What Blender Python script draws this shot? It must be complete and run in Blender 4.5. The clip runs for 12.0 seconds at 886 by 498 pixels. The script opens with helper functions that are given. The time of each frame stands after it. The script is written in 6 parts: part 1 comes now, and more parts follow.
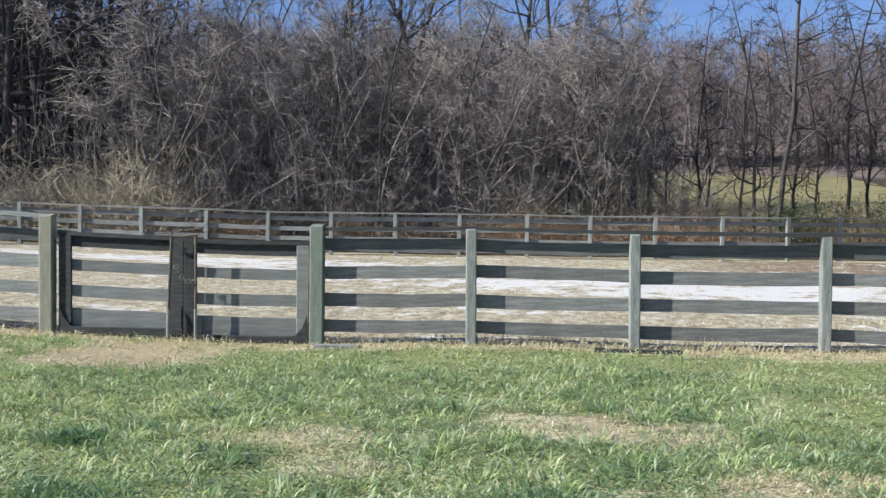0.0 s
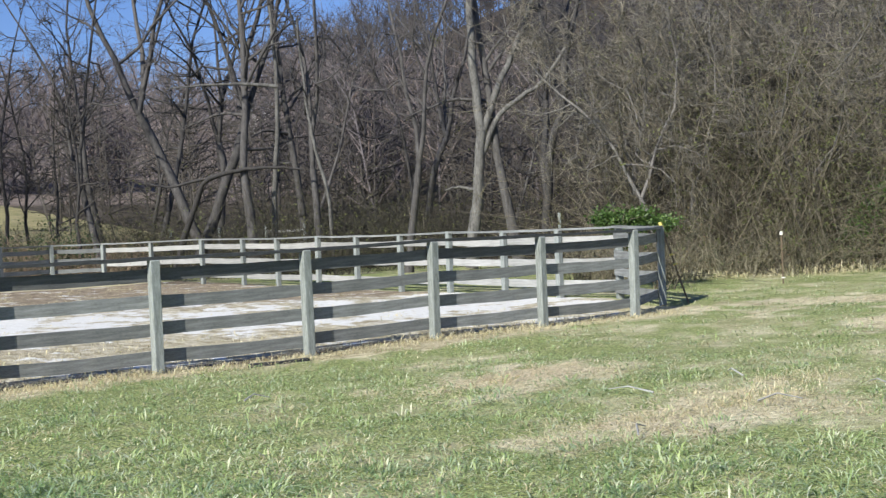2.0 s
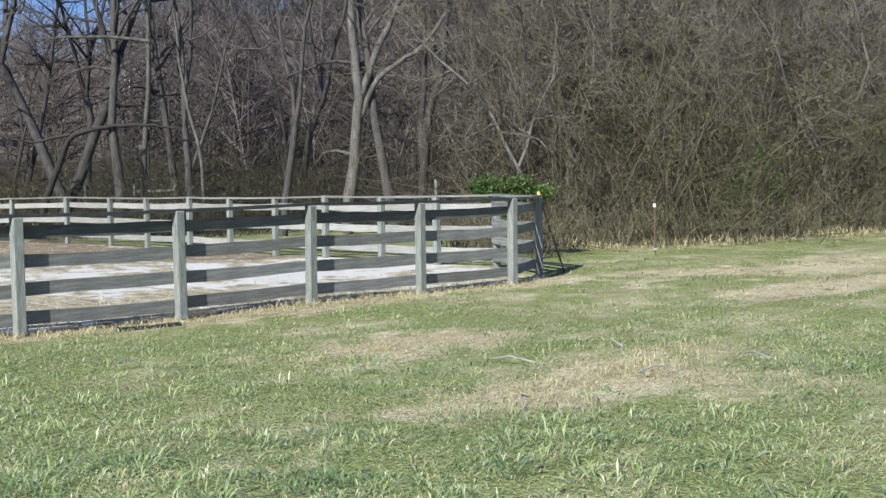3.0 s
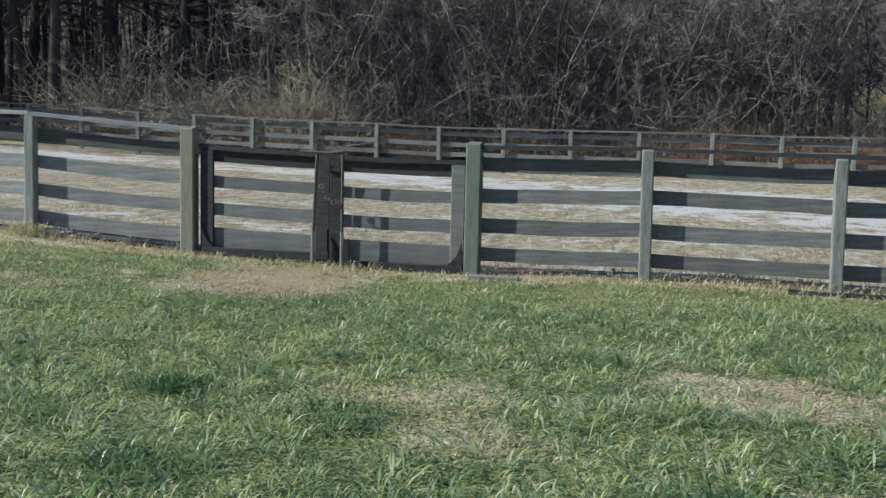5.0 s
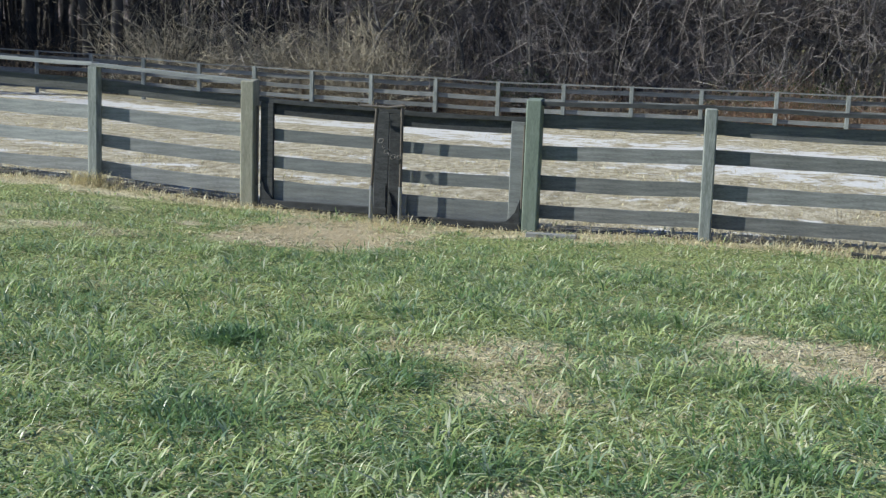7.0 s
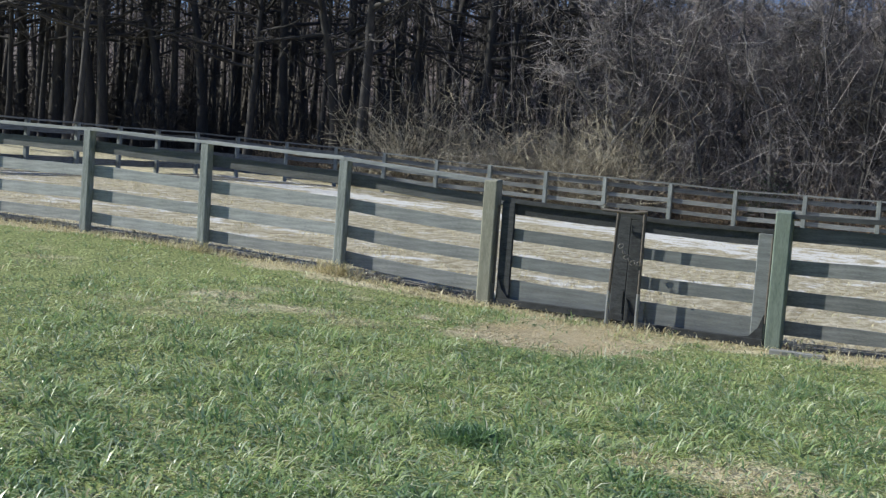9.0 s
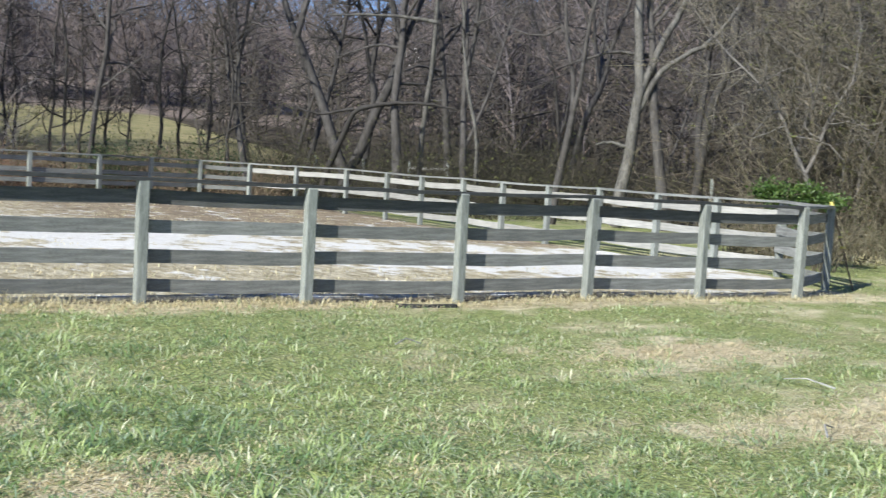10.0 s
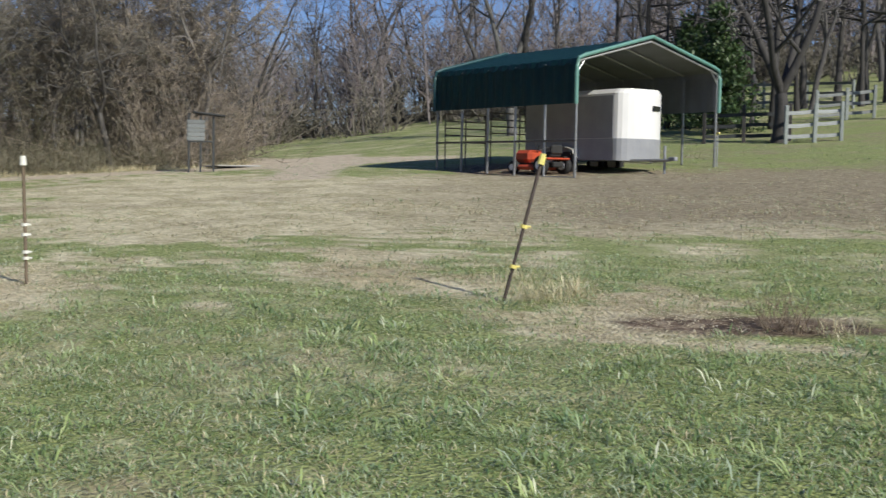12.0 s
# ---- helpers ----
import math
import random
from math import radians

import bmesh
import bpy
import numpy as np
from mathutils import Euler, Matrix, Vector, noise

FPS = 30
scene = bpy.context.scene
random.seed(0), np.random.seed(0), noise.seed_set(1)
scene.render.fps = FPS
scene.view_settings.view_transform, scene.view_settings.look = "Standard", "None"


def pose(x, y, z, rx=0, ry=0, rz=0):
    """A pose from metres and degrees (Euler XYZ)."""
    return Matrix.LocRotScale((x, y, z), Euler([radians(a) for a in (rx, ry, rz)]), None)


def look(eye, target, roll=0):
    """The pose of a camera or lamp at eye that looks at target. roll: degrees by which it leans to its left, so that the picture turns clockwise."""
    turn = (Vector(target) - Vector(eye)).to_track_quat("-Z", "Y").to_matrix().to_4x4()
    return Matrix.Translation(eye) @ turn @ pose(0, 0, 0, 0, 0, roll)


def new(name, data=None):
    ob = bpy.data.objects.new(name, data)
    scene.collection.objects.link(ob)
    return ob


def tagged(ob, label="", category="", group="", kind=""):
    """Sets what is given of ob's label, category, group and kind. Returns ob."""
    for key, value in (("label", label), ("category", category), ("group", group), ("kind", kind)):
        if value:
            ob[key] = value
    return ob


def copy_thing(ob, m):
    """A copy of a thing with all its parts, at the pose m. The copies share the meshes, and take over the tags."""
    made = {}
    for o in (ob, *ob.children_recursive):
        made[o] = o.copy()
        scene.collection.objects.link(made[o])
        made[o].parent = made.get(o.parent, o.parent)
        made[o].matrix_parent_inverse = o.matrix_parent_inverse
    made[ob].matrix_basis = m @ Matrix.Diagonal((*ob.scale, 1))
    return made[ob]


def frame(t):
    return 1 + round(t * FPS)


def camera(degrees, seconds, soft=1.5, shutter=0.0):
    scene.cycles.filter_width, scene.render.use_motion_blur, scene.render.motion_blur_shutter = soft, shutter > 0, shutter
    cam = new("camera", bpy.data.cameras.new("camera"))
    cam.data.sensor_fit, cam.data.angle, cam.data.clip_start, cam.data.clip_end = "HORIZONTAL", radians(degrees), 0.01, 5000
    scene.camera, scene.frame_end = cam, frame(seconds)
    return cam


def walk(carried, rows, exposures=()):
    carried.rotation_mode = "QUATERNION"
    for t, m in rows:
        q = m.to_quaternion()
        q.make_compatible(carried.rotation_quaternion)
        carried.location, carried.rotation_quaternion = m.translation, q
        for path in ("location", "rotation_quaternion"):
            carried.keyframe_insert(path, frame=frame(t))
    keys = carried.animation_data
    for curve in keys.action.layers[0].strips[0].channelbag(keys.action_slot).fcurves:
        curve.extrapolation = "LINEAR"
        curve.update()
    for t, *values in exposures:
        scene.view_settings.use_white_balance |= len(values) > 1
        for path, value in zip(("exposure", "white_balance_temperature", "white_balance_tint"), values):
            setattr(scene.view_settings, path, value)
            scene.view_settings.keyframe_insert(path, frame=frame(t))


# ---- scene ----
cam = camera(41.53, 12.0, soft=1.35, shutter=0.05)
PATH = [
    (0, look((-0.064, -0.924, 1.645), (-0.652, 9.051, 1.263), 0.68)),
    (0.5, look((0.016, -0.920, 1.645), (1.029, 9.021, 1.242), 0.36)),
    (1, look((0.126, -0.859, 1.641), (2.420, 8.872, 1.436), 1.05)),
    (1.5, look((0.231, -0.564, 1.651), (4.078, 8.654, 1.151), 1.13)),
    (2, look((0.143, -0.497, 1.667), (6.020, 7.590, 1.413), -2.39)),
    (2.5, look((0.174, -0.411, 1.650), (6.943, 6.934, 1.178), -0.38)),
    (2.7, look((0.216, -0.347, 1.654), (7.120, 6.867, 1.111), -0.62)),
    (4.3, look((0.105, 0.286, 1.676), (1.839, 10.083, 0.678), -0.88)),
    (4.5, look((0.031, 0.394, 1.672), (0.530, 10.325, 0.613), 0.21)),
    (5, look((-0.069, 0.529, 1.639), (-2.141, 10.248, 0.522), 1.34)),
    (5.5, look((-0.098, 0.532, 1.638), (-2.746, 10.101, 0.453), 2.38)),
    (6, look((-0.076, 0.549, 1.641), (-2.663, 10.142, 0.501), 1.77)),
    (6.5, look((-0.081, 0.518, 1.615), (-2.678, 10.061, 0.139), 2.47)),
    (6.7, look((-0.085, 0.530, 1.629), (-2.600, 10.086, 0.091), 1.98)),
    (8.5, look((-0.183, 0.561, 1.676), (-3.312, 10.018, 0.805), 2.32)),
    (9, look((-0.271, 0.574, 1.665), (-4.624, 9.544, 0.894), 4.18)),
    (9.5, look((-0.012, 0.370, 1.655), (-0.525, 10.329, 0.906), 4.41)),
    (10, look((0.135, 0.176, 1.698), (5.079, 8.839, 0.972), 3.45)),
    (10.5, look((0.122, -0.027, 1.640), (7.495, 6.703, 1.045), 3.52)),
    (11, look((0.275, 0.131, 1.651), (9.227, 4.549, 1.065), 3.44)),
    (11.5, look((-0.368, -0.250, 1.607), (9.509, 1.224, 1.080), 3.40)),
    (11.8, look((-0.344, -0.361, 1.592), (9.542, -1.770, 1.072), 1.94)),
    (12, look((-0.350, -0.380, 1.601), (9.148, -3.439, 0.952), 1.10)),
]
EXPOSURES = [(0, 0.70, 6500, 7), (2.7, 0.60, 6450, 5), (4.5, 0.05, 6350, 4), (5.5, 0.10, 6300, 3), (6.5, 0.36, 6300, 3), (8.5, 0.38, 6350, 3), (9.2, 0.34, 6350, 4), (10.0, 0.74, 6500, 4), (10.7, 0.80, 6450, 2), (11.5, 0.60, 6450, 1), (12.0, 0.18, 6550, 6)]
walk(cam, PATH, EXPOSURES)

# ---- sky and sun ----
SUN_EL, SUN_AZ = radians(34), radians(250)   # bearing clockwise from +y
world = bpy.data.worlds.new("sky")
scene.world = world
world.use_nodes = True
wn = world.node_tree
wn.nodes.clear()
sky = wn.nodes.new("ShaderNodeTexSky")
sky.sky_type, sky.sun_disc, sky.sun_elevation, sky.sun_rotation = "NISHITA", False, SUN_EL, SUN_AZ
sky.air_density, sky.dust_density, sky.ozone_density = 1.0, 0.1, 4.0
bg = wn.nodes.new("ShaderNodeBackground")
bg.inputs["Strength"].default_value = 0.065
wo = wn.nodes.new("ShaderNodeOutputWorld")
tint = wn.nodes.new("ShaderNodeMix")
tint.data_type, tint.blend_type = "RGBA", "MULTIPLY"
tint.inputs["Factor"].default_value = 1.0
tint.inputs[7].default_value = (0.82, 0.89, 1.24, 1)
wn.links.new(sky.outputs[0], tint.inputs[6])
wn.links.new(tint.outputs[2], bg.inputs["Color"])
wn.links.new(bg.outputs[0], wo.inputs["Surface"])
sun_data = bpy.data.lights.new("sun", "SUN")
sun_data.energy, sun_data.angle, sun_data.color = 4.4, radians(0.53), (1.0, 0.94, 0.85)
sun = new("sun", sun_data)
to_sun = Vector((math.sin(SUN_AZ) * math.cos(SUN_EL), math.cos(SUN_AZ) * math.cos(SUN_EL), math.sin(SUN_EL)))
sun.matrix_world = look(to_sun * 60, (0, 0, 0))

# ---- materials ----
def mat(name, base, alt, rough=0.85, scale=6.0, grain=0.0, stretch=(1, 1, 1), bump=0.25, fine=45.0, metal=0.0, vary=0.25, coat=0.0):
    """A material with two scales of noise between two colours, a fine relief and a random tone for each object."""
    m = bpy.data.materials.new(name)
    m.use_nodes = True
    nt = m.node_tree
    nt.nodes.clear()
    N, L = nt.nodes.new, nt.links.new
    out, bsdf = N("ShaderNodeOutputMaterial"), N("ShaderNodeBsdfPrincipled")
    tc, mp = N("ShaderNodeTexCoord"), N("ShaderNodeMapping")
    mp.inputs["Scale"].default_value = stretch
    L(tc.outputs["Object"], mp.inputs["Vector"])
    big, small = N("ShaderNodeTexNoise"), N("ShaderNodeTexNoise")
    big.inputs["Scale"].default_value, big.inputs["Detail"].default_value = scale, 5
    small.inputs["Scale"].default_value, small.inputs["Detail"].default_value = fine, 4
    L(mp.outputs[0], big.inputs["Vector"])
    L(mp.outputs[0], small.inputs["Vector"])
    mixn = N("ShaderNodeMath")
    mixn.operation = "MULTIPLY_ADD"
    mixn.inputs[1].default_value = 0.45
    L(small.outputs["Fac"], mixn.inputs[0])
    half = N("ShaderNodeMath")
    half.operation = "MULTIPLY"
    half.inputs[1].default_value = 0.55
    L(big.outputs["Fac"], half.inputs[0])
    L(half.outputs[0], mixn.inputs[2])
    ramp = N("ShaderNodeValToRGB")
    ramp.color_ramp.elements[0].position, ramp.color_ramp.elements[1].position = 0.36, 0.64
    ramp.color_ramp.elements[0].color, ramp.color_ramp.elements[1].color = (*alt, 1), (*base, 1)
    L(mixn.outputs[0], ramp.inputs["Fac"])
    info, hsv, rng = N("ShaderNodeObjectInfo"), N("ShaderNodeHueSaturation"), N("ShaderNodeMapRange")
    rng.inputs["To Min"].default_value, rng.inputs["To Max"].default_value = 1 - vary, 1 + vary
    L(info.outputs["Random"], rng.inputs["Value"])
    L(rng.outputs[0], hsv.inputs["Value"])
    L(ramp.outputs[0], hsv.inputs["Color"])
    L(hsv.outputs[0], bsdf.inputs["Base Color"])
    bsdf.inputs["Roughness"].default_value, bsdf.inputs["Metallic"].default_value = rough, metal
    bsdf.inputs["Coat Weight"].default_value = coat
    if bump:
        bp = N("ShaderNodeBump")
        bp.inputs["Strength"].default_value, bp.inputs["Distance"].default_value = bump, 0.01
        L(mixn.outputs[0], bp.inputs["Height"])
        L(bp.outputs[0], bsdf.inputs["Normal"])
    L(bsdf.outputs[0], out.inputs["Surface"])
    return m


def island_mat(name, colours, rough=0.7, through_light=0.0, tone=None):
    """A material for many small pieces: each island takes its own colour from a ramp, shifted by the 'dry' attribute."""
    m = bpy.data.materials.new(name)
    m.use_nodes = True
    nt = m.node_tree
    nt.nodes.clear()
    N, L = nt.nodes.new, nt.links.new
    out, bsdf = N("ShaderNodeOutputMaterial"), N("ShaderNodeBsdfPrincipled")
    geo, ramp = N("ShaderNodeNewGeometry"), N("ShaderNodeValToRGB")
    el = ramp.color_ramp.elements
    while len(el) < len(colours):
        el.new(0.5)
    for i, c in enumerate(colours):
        el[i].position, el[i].color = i / (len(colours) - 1), (*c, 1)
    L(geo.outputs["Random Per Island"], ramp.inputs["Fac"])
    colour = ramp.outputs[0]
    if tone:
        at, tr2, mul = N("ShaderNodeAttribute"), N("ShaderNodeValToRGB"), N("ShaderNodeMix")
        at.attribute_name = "tone"
        tr2.color_ramp.elements[0].color, tr2.color_ramp.elements[1].color = (*tone[0], 1), (*tone[1], 1)
        L(at.outputs["Fac"], tr2.inputs["Fac"])
        mul.data_type, mul.blend_type = "RGBA", "MULTIPLY"
        mul.inputs["Factor"].default_value = 1.0
        L(colour, mul.inputs[6])
        L(tr2.outputs[0], mul.inputs[7])
        colour = mul.outputs[2]
    L(colour, bsdf.inputs["Base Color"])
    bsdf.inputs["Roughness"].default_value = rough
    if through_light:
        tr, mx = N("ShaderNodeBsdfTranslucent"), N("ShaderNodeMixShader")
        L(colour, tr.inputs["Color"])
        mx.inputs[0].default_value = through_light
        L(bsdf.outputs[0], mx.inputs[1])
        L(tr.outputs[0], mx.inputs[2])
        L(mx.outputs[0], out.inputs["Surface"])
    else:
        L(bsdf.outputs[0], out.inputs["Surface"])
    return m


BOARD = mat("weathered_board", (0.275, 0.29, 0.29), (0.115, 0.123, 0.125), scale=3, stretch=(1, 9, 9), fine=25, vary=0.24)
# Board grey with the cap rail's shadow put into the colour, for top boards
BOARD_DARK = mat("cap_shadow_board", (0.18, 0.187, 0.19), (0.075, 0.08, 0.083), scale=3, stretch=(1, 9, 9), fine=25, vary=0.2)
BOARD_GREY = mat("bleached_board", (0.44, 0.46, 0.465), (0.22, 0.235, 0.24), scale=3, stretch=(1, 9, 9), fine=25, vary=0.2)
BOARD_PALE = mat("pale_board", (0.40, 0.405, 0.40), (0.24, 0.245, 0.24), scale=3, stretch=(1, 8, 8), fine=25, vary=0.15)
POST = mat("weathered_post", (0.34, 0.37, 0.36), (0.15, 0.17, 0.165), scale=4, stretch=(8, 8, 1), fine=20, vary=0.12)
POST_GREEN = mat("mossy_post", (0.23, 0.28, 0.24), (0.13, 0.17, 0.14), scale=4, stretch=(6, 6, 1), fine=20, vary=0.1)
POST_BROWN = mat("lichened_post", (0.33, 0.33, 0.27), (0.2, 0.2, 0.16), scale=4, stretch=(6, 6, 1), fine=20, vary=0.1)
OLD_WOOD = mat("dark_old_wood", (0.064, 0.07, 0.075), (0.022, 0.025, 0.028), scale=4, stretch=(2, 6, 6), fine=22, vary=0.2)
GATE_BOARD = mat("gate_board", (0.23, 0.25, 0.25), (0.13, 0.14, 0.145), scale=3, stretch=(1, 8, 8), fine=25, vary=0.15)
STEEL = mat("galvanised_steel", (0.42, 0.43, 0.44), (0.30, 0.31, 0.32), rough=0.45, metal=0.7, vary=0.1, bump=0.05)
CHAIN = mat("dull_chain", (0.24, 0.24, 0.23), (0.14, 0.13, 0.12), rough=0.7, metal=0.2, vary=0.1, bump=0.05)
ROD = mat("rusty_rod", (0.16, 0.14, 0.12), (0.08, 0.07, 0.06), rough=0.7, vary=0.1)
BARK = mat("grey_bark", (0.21, 0.20, 0.19), (0.08, 0.075, 0.07), scale=2.5, stretch=(4, 4, 1), fine=14, bump=0.6, vary=0.28)
BARK_PALE = mat("pale_bark", (0.19, 0.187, 0.178), (0.05, 0.048, 0.046), scale=2.2, stretch=(3, 3, 1), fine=9, bump=0.5, vary=0.12)
# darker copies of the grey bark and twigs, wood shade put into the colour
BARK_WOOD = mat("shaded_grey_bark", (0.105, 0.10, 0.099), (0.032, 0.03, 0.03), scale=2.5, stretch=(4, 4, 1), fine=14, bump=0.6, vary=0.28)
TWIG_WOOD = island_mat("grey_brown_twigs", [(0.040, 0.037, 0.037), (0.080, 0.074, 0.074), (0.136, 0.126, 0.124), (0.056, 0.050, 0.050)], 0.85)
# the western wood's deep shade is part of this bark colour
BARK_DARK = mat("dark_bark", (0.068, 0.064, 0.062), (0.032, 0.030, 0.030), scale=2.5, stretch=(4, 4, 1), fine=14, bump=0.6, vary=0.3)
TWIG = island_mat("twigs", [(0.105, 0.097, 0.099), (0.242, 0.226, 0.226), (0.462, 0.429, 0.418), (0.154, 0.139, 0.139), (0.297, 0.253, 0.231)], 0.8)
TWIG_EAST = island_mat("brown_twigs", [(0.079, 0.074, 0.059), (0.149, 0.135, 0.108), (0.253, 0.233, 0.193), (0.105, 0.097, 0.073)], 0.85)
SCRUB_EAST = island_mat("olive_brown_stems", [(0.07, 0.06, 0.046), (0.135, 0.117, 0.085), (0.25, 0.22, 0.17), (0.095, 0.095, 0.05), (0.115, 0.09, 0.07)], 0.85)
# stem colours darkened for the shade on the wood's floor
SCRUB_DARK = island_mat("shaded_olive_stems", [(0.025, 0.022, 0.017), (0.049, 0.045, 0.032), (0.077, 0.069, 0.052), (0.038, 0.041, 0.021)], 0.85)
# twig colours hold the western wood's shade
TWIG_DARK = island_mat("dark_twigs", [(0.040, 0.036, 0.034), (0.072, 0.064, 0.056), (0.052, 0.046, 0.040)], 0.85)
BRUSH = island_mat("brush_stems", [(0.11, 0.10, 0.07), (0.20, 0.185, 0.13), (0.34, 0.31, 0.22), (0.14, 0.13, 0.09), (0.12, 0.13, 0.065)], 0.8)
WEEDS = island_mat("withered_weeds", [(0.13, 0.10, 0.075), (0.24, 0.18, 0.125), (0.36, 0.30, 0.22), (0.18, 0.115, 0.08), (0.14, 0.13, 0.08)], 0.8)
DRY_LEAF = island_mat("dry_leaves", [(0.15, 0.10, 0.055), (0.25, 0.18, 0.10), (0.20, 0.15, 0.085), (0.13, 0.13, 0.055)], 0.8, 0.2)
GREEN_LEAF = island_mat("green_leaves", [(0.03, 0.065, 0.015), (0.075, 0.145, 0.03), (0.05, 0.10, 0.02), (0.15, 0.23, 0.06)], 0.5, 0.2)
EVERGREEN = island_mat("dark_evergreen_leaves", [(0.03, 0.06, 0.022), (0.06, 0.105, 0.035), (0.04, 0.08, 0.03), (0.095, 0.14, 0.05)], 0.5, 0.15)
OLIVE_LEAF = island_mat("olive_leaves", [(0.085, 0.105, 0.032), (0.15, 0.165, 0.055), (0.10, 0.105, 0.042), (0.15, 0.165, 0.065)], 0.7, 0.2)
# the two palest blade colours also stand for bluish-white highlights
GRASS_GREEN = island_mat("green_grass", [(0.23, 0.34, 0.135), (0.42, 0.53, 0.235), (0.56, 0.65, 0.36), (0.34, 0.46, 0.21), (0.63, 0.71, 0.50), (0.79, 0.81, 0.69)], 0.34, 0.36, ((0.36, 0.50, 0.41), (1.26, 1.21, 1.12)))
GRASS_DRY = island_mat("dry_grass", [(0.62, 0.545, 0.34), (0.78, 0.70, 0.47), (0.50, 0.43, 0.26), (0.90, 0.84, 0.63), (0.46, 0.47, 0.25)], 0.5, 0.3, ((0.75, 0.75, 0.75), (1.14, 1.14, 1.1)))
STRAW = island_mat("pale_straw", [(0.74, 0.64, 0.43), (0.86, 0.77, 0.56), (0.62, 0.52, 0.34), (0.90, 0.84, 0.66)], 0.5, 0.2)


# ---- shape helpers ----
def ground_z(x, y):
    """Height of the ground: level in the ring, rising to the south-east, to the west and into the hills."""
    x, y = np.asarray(x, float), np.asarray(y, float)
    s = 0.03 * x - 0.05 * y + 0.05
    z = 0.5 * (s + np.sqrt(s * s + 0.04)) - 0.06
    far = np.clip((y - 13) / 20, 0, 1)
    w = np.maximum(0, -3 - x)
    z = z + (1 - far) * 0.027 * np.minimum(w, 25) + far * 0.0012 * np.minimum(w, 30) ** 2
    z = z + 0.09 * np.clip((-5.9 - x) / 1.7, 0, 1) * np.clip((y - 8) / 4, 0, 1) * np.clip((26 - y) / 10, 0, 1)
    d = np.hypot(x, y)
    south = np.clip(-y / np.maximum(d, 1) - 0.14, 0, 1)
    z = z + south * (0.127 * np.clip(d - 34, 0, 60) + 0.0016 * np.clip(d - 38, 0, 75) ** 2)
    north = np.clip((y - 43) / 6, 0, 1)
    z = z + north * (0.085 * np.clip(y - 43, 0, 60) + 0.145 * np.clip(y - 98, 0, 170))
    east = np.clip((x - 40) / 40, 0, 1) * np.clip((y + 2) / 20, 0, 1)
    z = z + east * 0.05 * np.clip(x - 60, 0, 100)
    bearing = np.degrees(np.arctan2(x, y))
    rise = np.clip((bearing - 26) / 17, 0, 1) * np.clip((74 - bearing) / 10, 0, 1)
    z = z + rise * 0.20 * np.clip(d - 74, 0, 130)
    z = z + 0.025 * np.sin(x * 0.9 + 0.4 * y) * np.cos(y * 0.7 - 0.3 * x) * np.clip(1 - np.abs(y - 25) / 9 + 2, 0.2, 1)
    return z


def gz(x, y):
    return float(ground_z(x, y))


def part(name, bm, material, parent=None, label=""):
    me = bpy.data.meshes.new(name)
    bm.to_mesh(me)
    bm.free()
    return hang(name, me, material, parent, label)


def hang(name, me, material, parent=None, label=""):
    if not me.materials:
        me.materials.append(material)
    ob = new(name, me)
    if parent:
        ob.parent = parent
    if label:
        ob["label"] = label
    return ob


def box(bm, lo, hi, bevel=0.006, m=None):
    """A bevelled box between two corners."""
    lo, hi = Vector(lo), Vector(hi)
    g = bmesh.ops.create_cube(bm, size=1, matrix=Matrix.Translation((lo + hi) / 2) @ Matrix.Diagonal((*(hi - lo), 1)))
    verts = g["verts"]
    if bevel:
        edges = list({e for v in verts for e in v.link_edges})
        r = bmesh.ops.bevel(bm, geom=edges, offset=bevel, segments=1, affect="EDGES", profile=0.5)
        verts = list({v for f in r["faces"] for v in f.verts} | {v for v in verts if v.is_valid})
    if m is not None:
        bmesh.ops.transform(bm, matrix=m, verts=verts)
    return verts


def boxed(lo, hi, bevel=0.006, m=None):
    bm = bmesh.new()
    box(bm, lo, hi, bevel, m)
    return bm


def tube(bm, points, radius, sides=8, taper=None, caps=True):
    """A round bar along points."""
    rings = []
    pts = [Vector(p) for p in points]
    for i, p in enumerate(pts):
        d = (pts[min(i + 1, len(pts) - 1)] - pts[max(i - 1, 0)]).normalized()
        ref = Vector((0, 0, 1)) if abs(d.z) < 0.9 else Vector((1, 0, 0))
        a = d.cross(ref).normalized()
        b = d.cross(a)
        r = radius if taper is None else radius + (taper - radius) * i / (len(pts) - 1)
        rings.append([bm.verts.new(p + (a * math.cos(t) + b * math.sin(t)) * r) for t in [math.tau * k / sides for k in range(sides)]])
    for r0, r1 in zip(rings, rings[1:]):
        for k in range(sides):
            bm.faces.new((r0[k], r0[(k + 1) % sides], r1[(k + 1) % sides], r1[k]))
    if caps:
        bm.faces.new(rings[0][::-1])
        bm.faces.new(rings[-1])


def tubed(points, radius, sides=8, taper=None):
    bm = bmesh.new()
    tube(bm, points, radius, sides, taper)
    return bm


def thing(name, x, y, z, rz=0, label="", category="", group="", kind=""):
    ob = new(name)
    ob.matrix_world = pose(x, y, z, 0, 0, rz)
    ob.empty_display_size = 0.2
    return tagged(ob, label, category, group, kind)


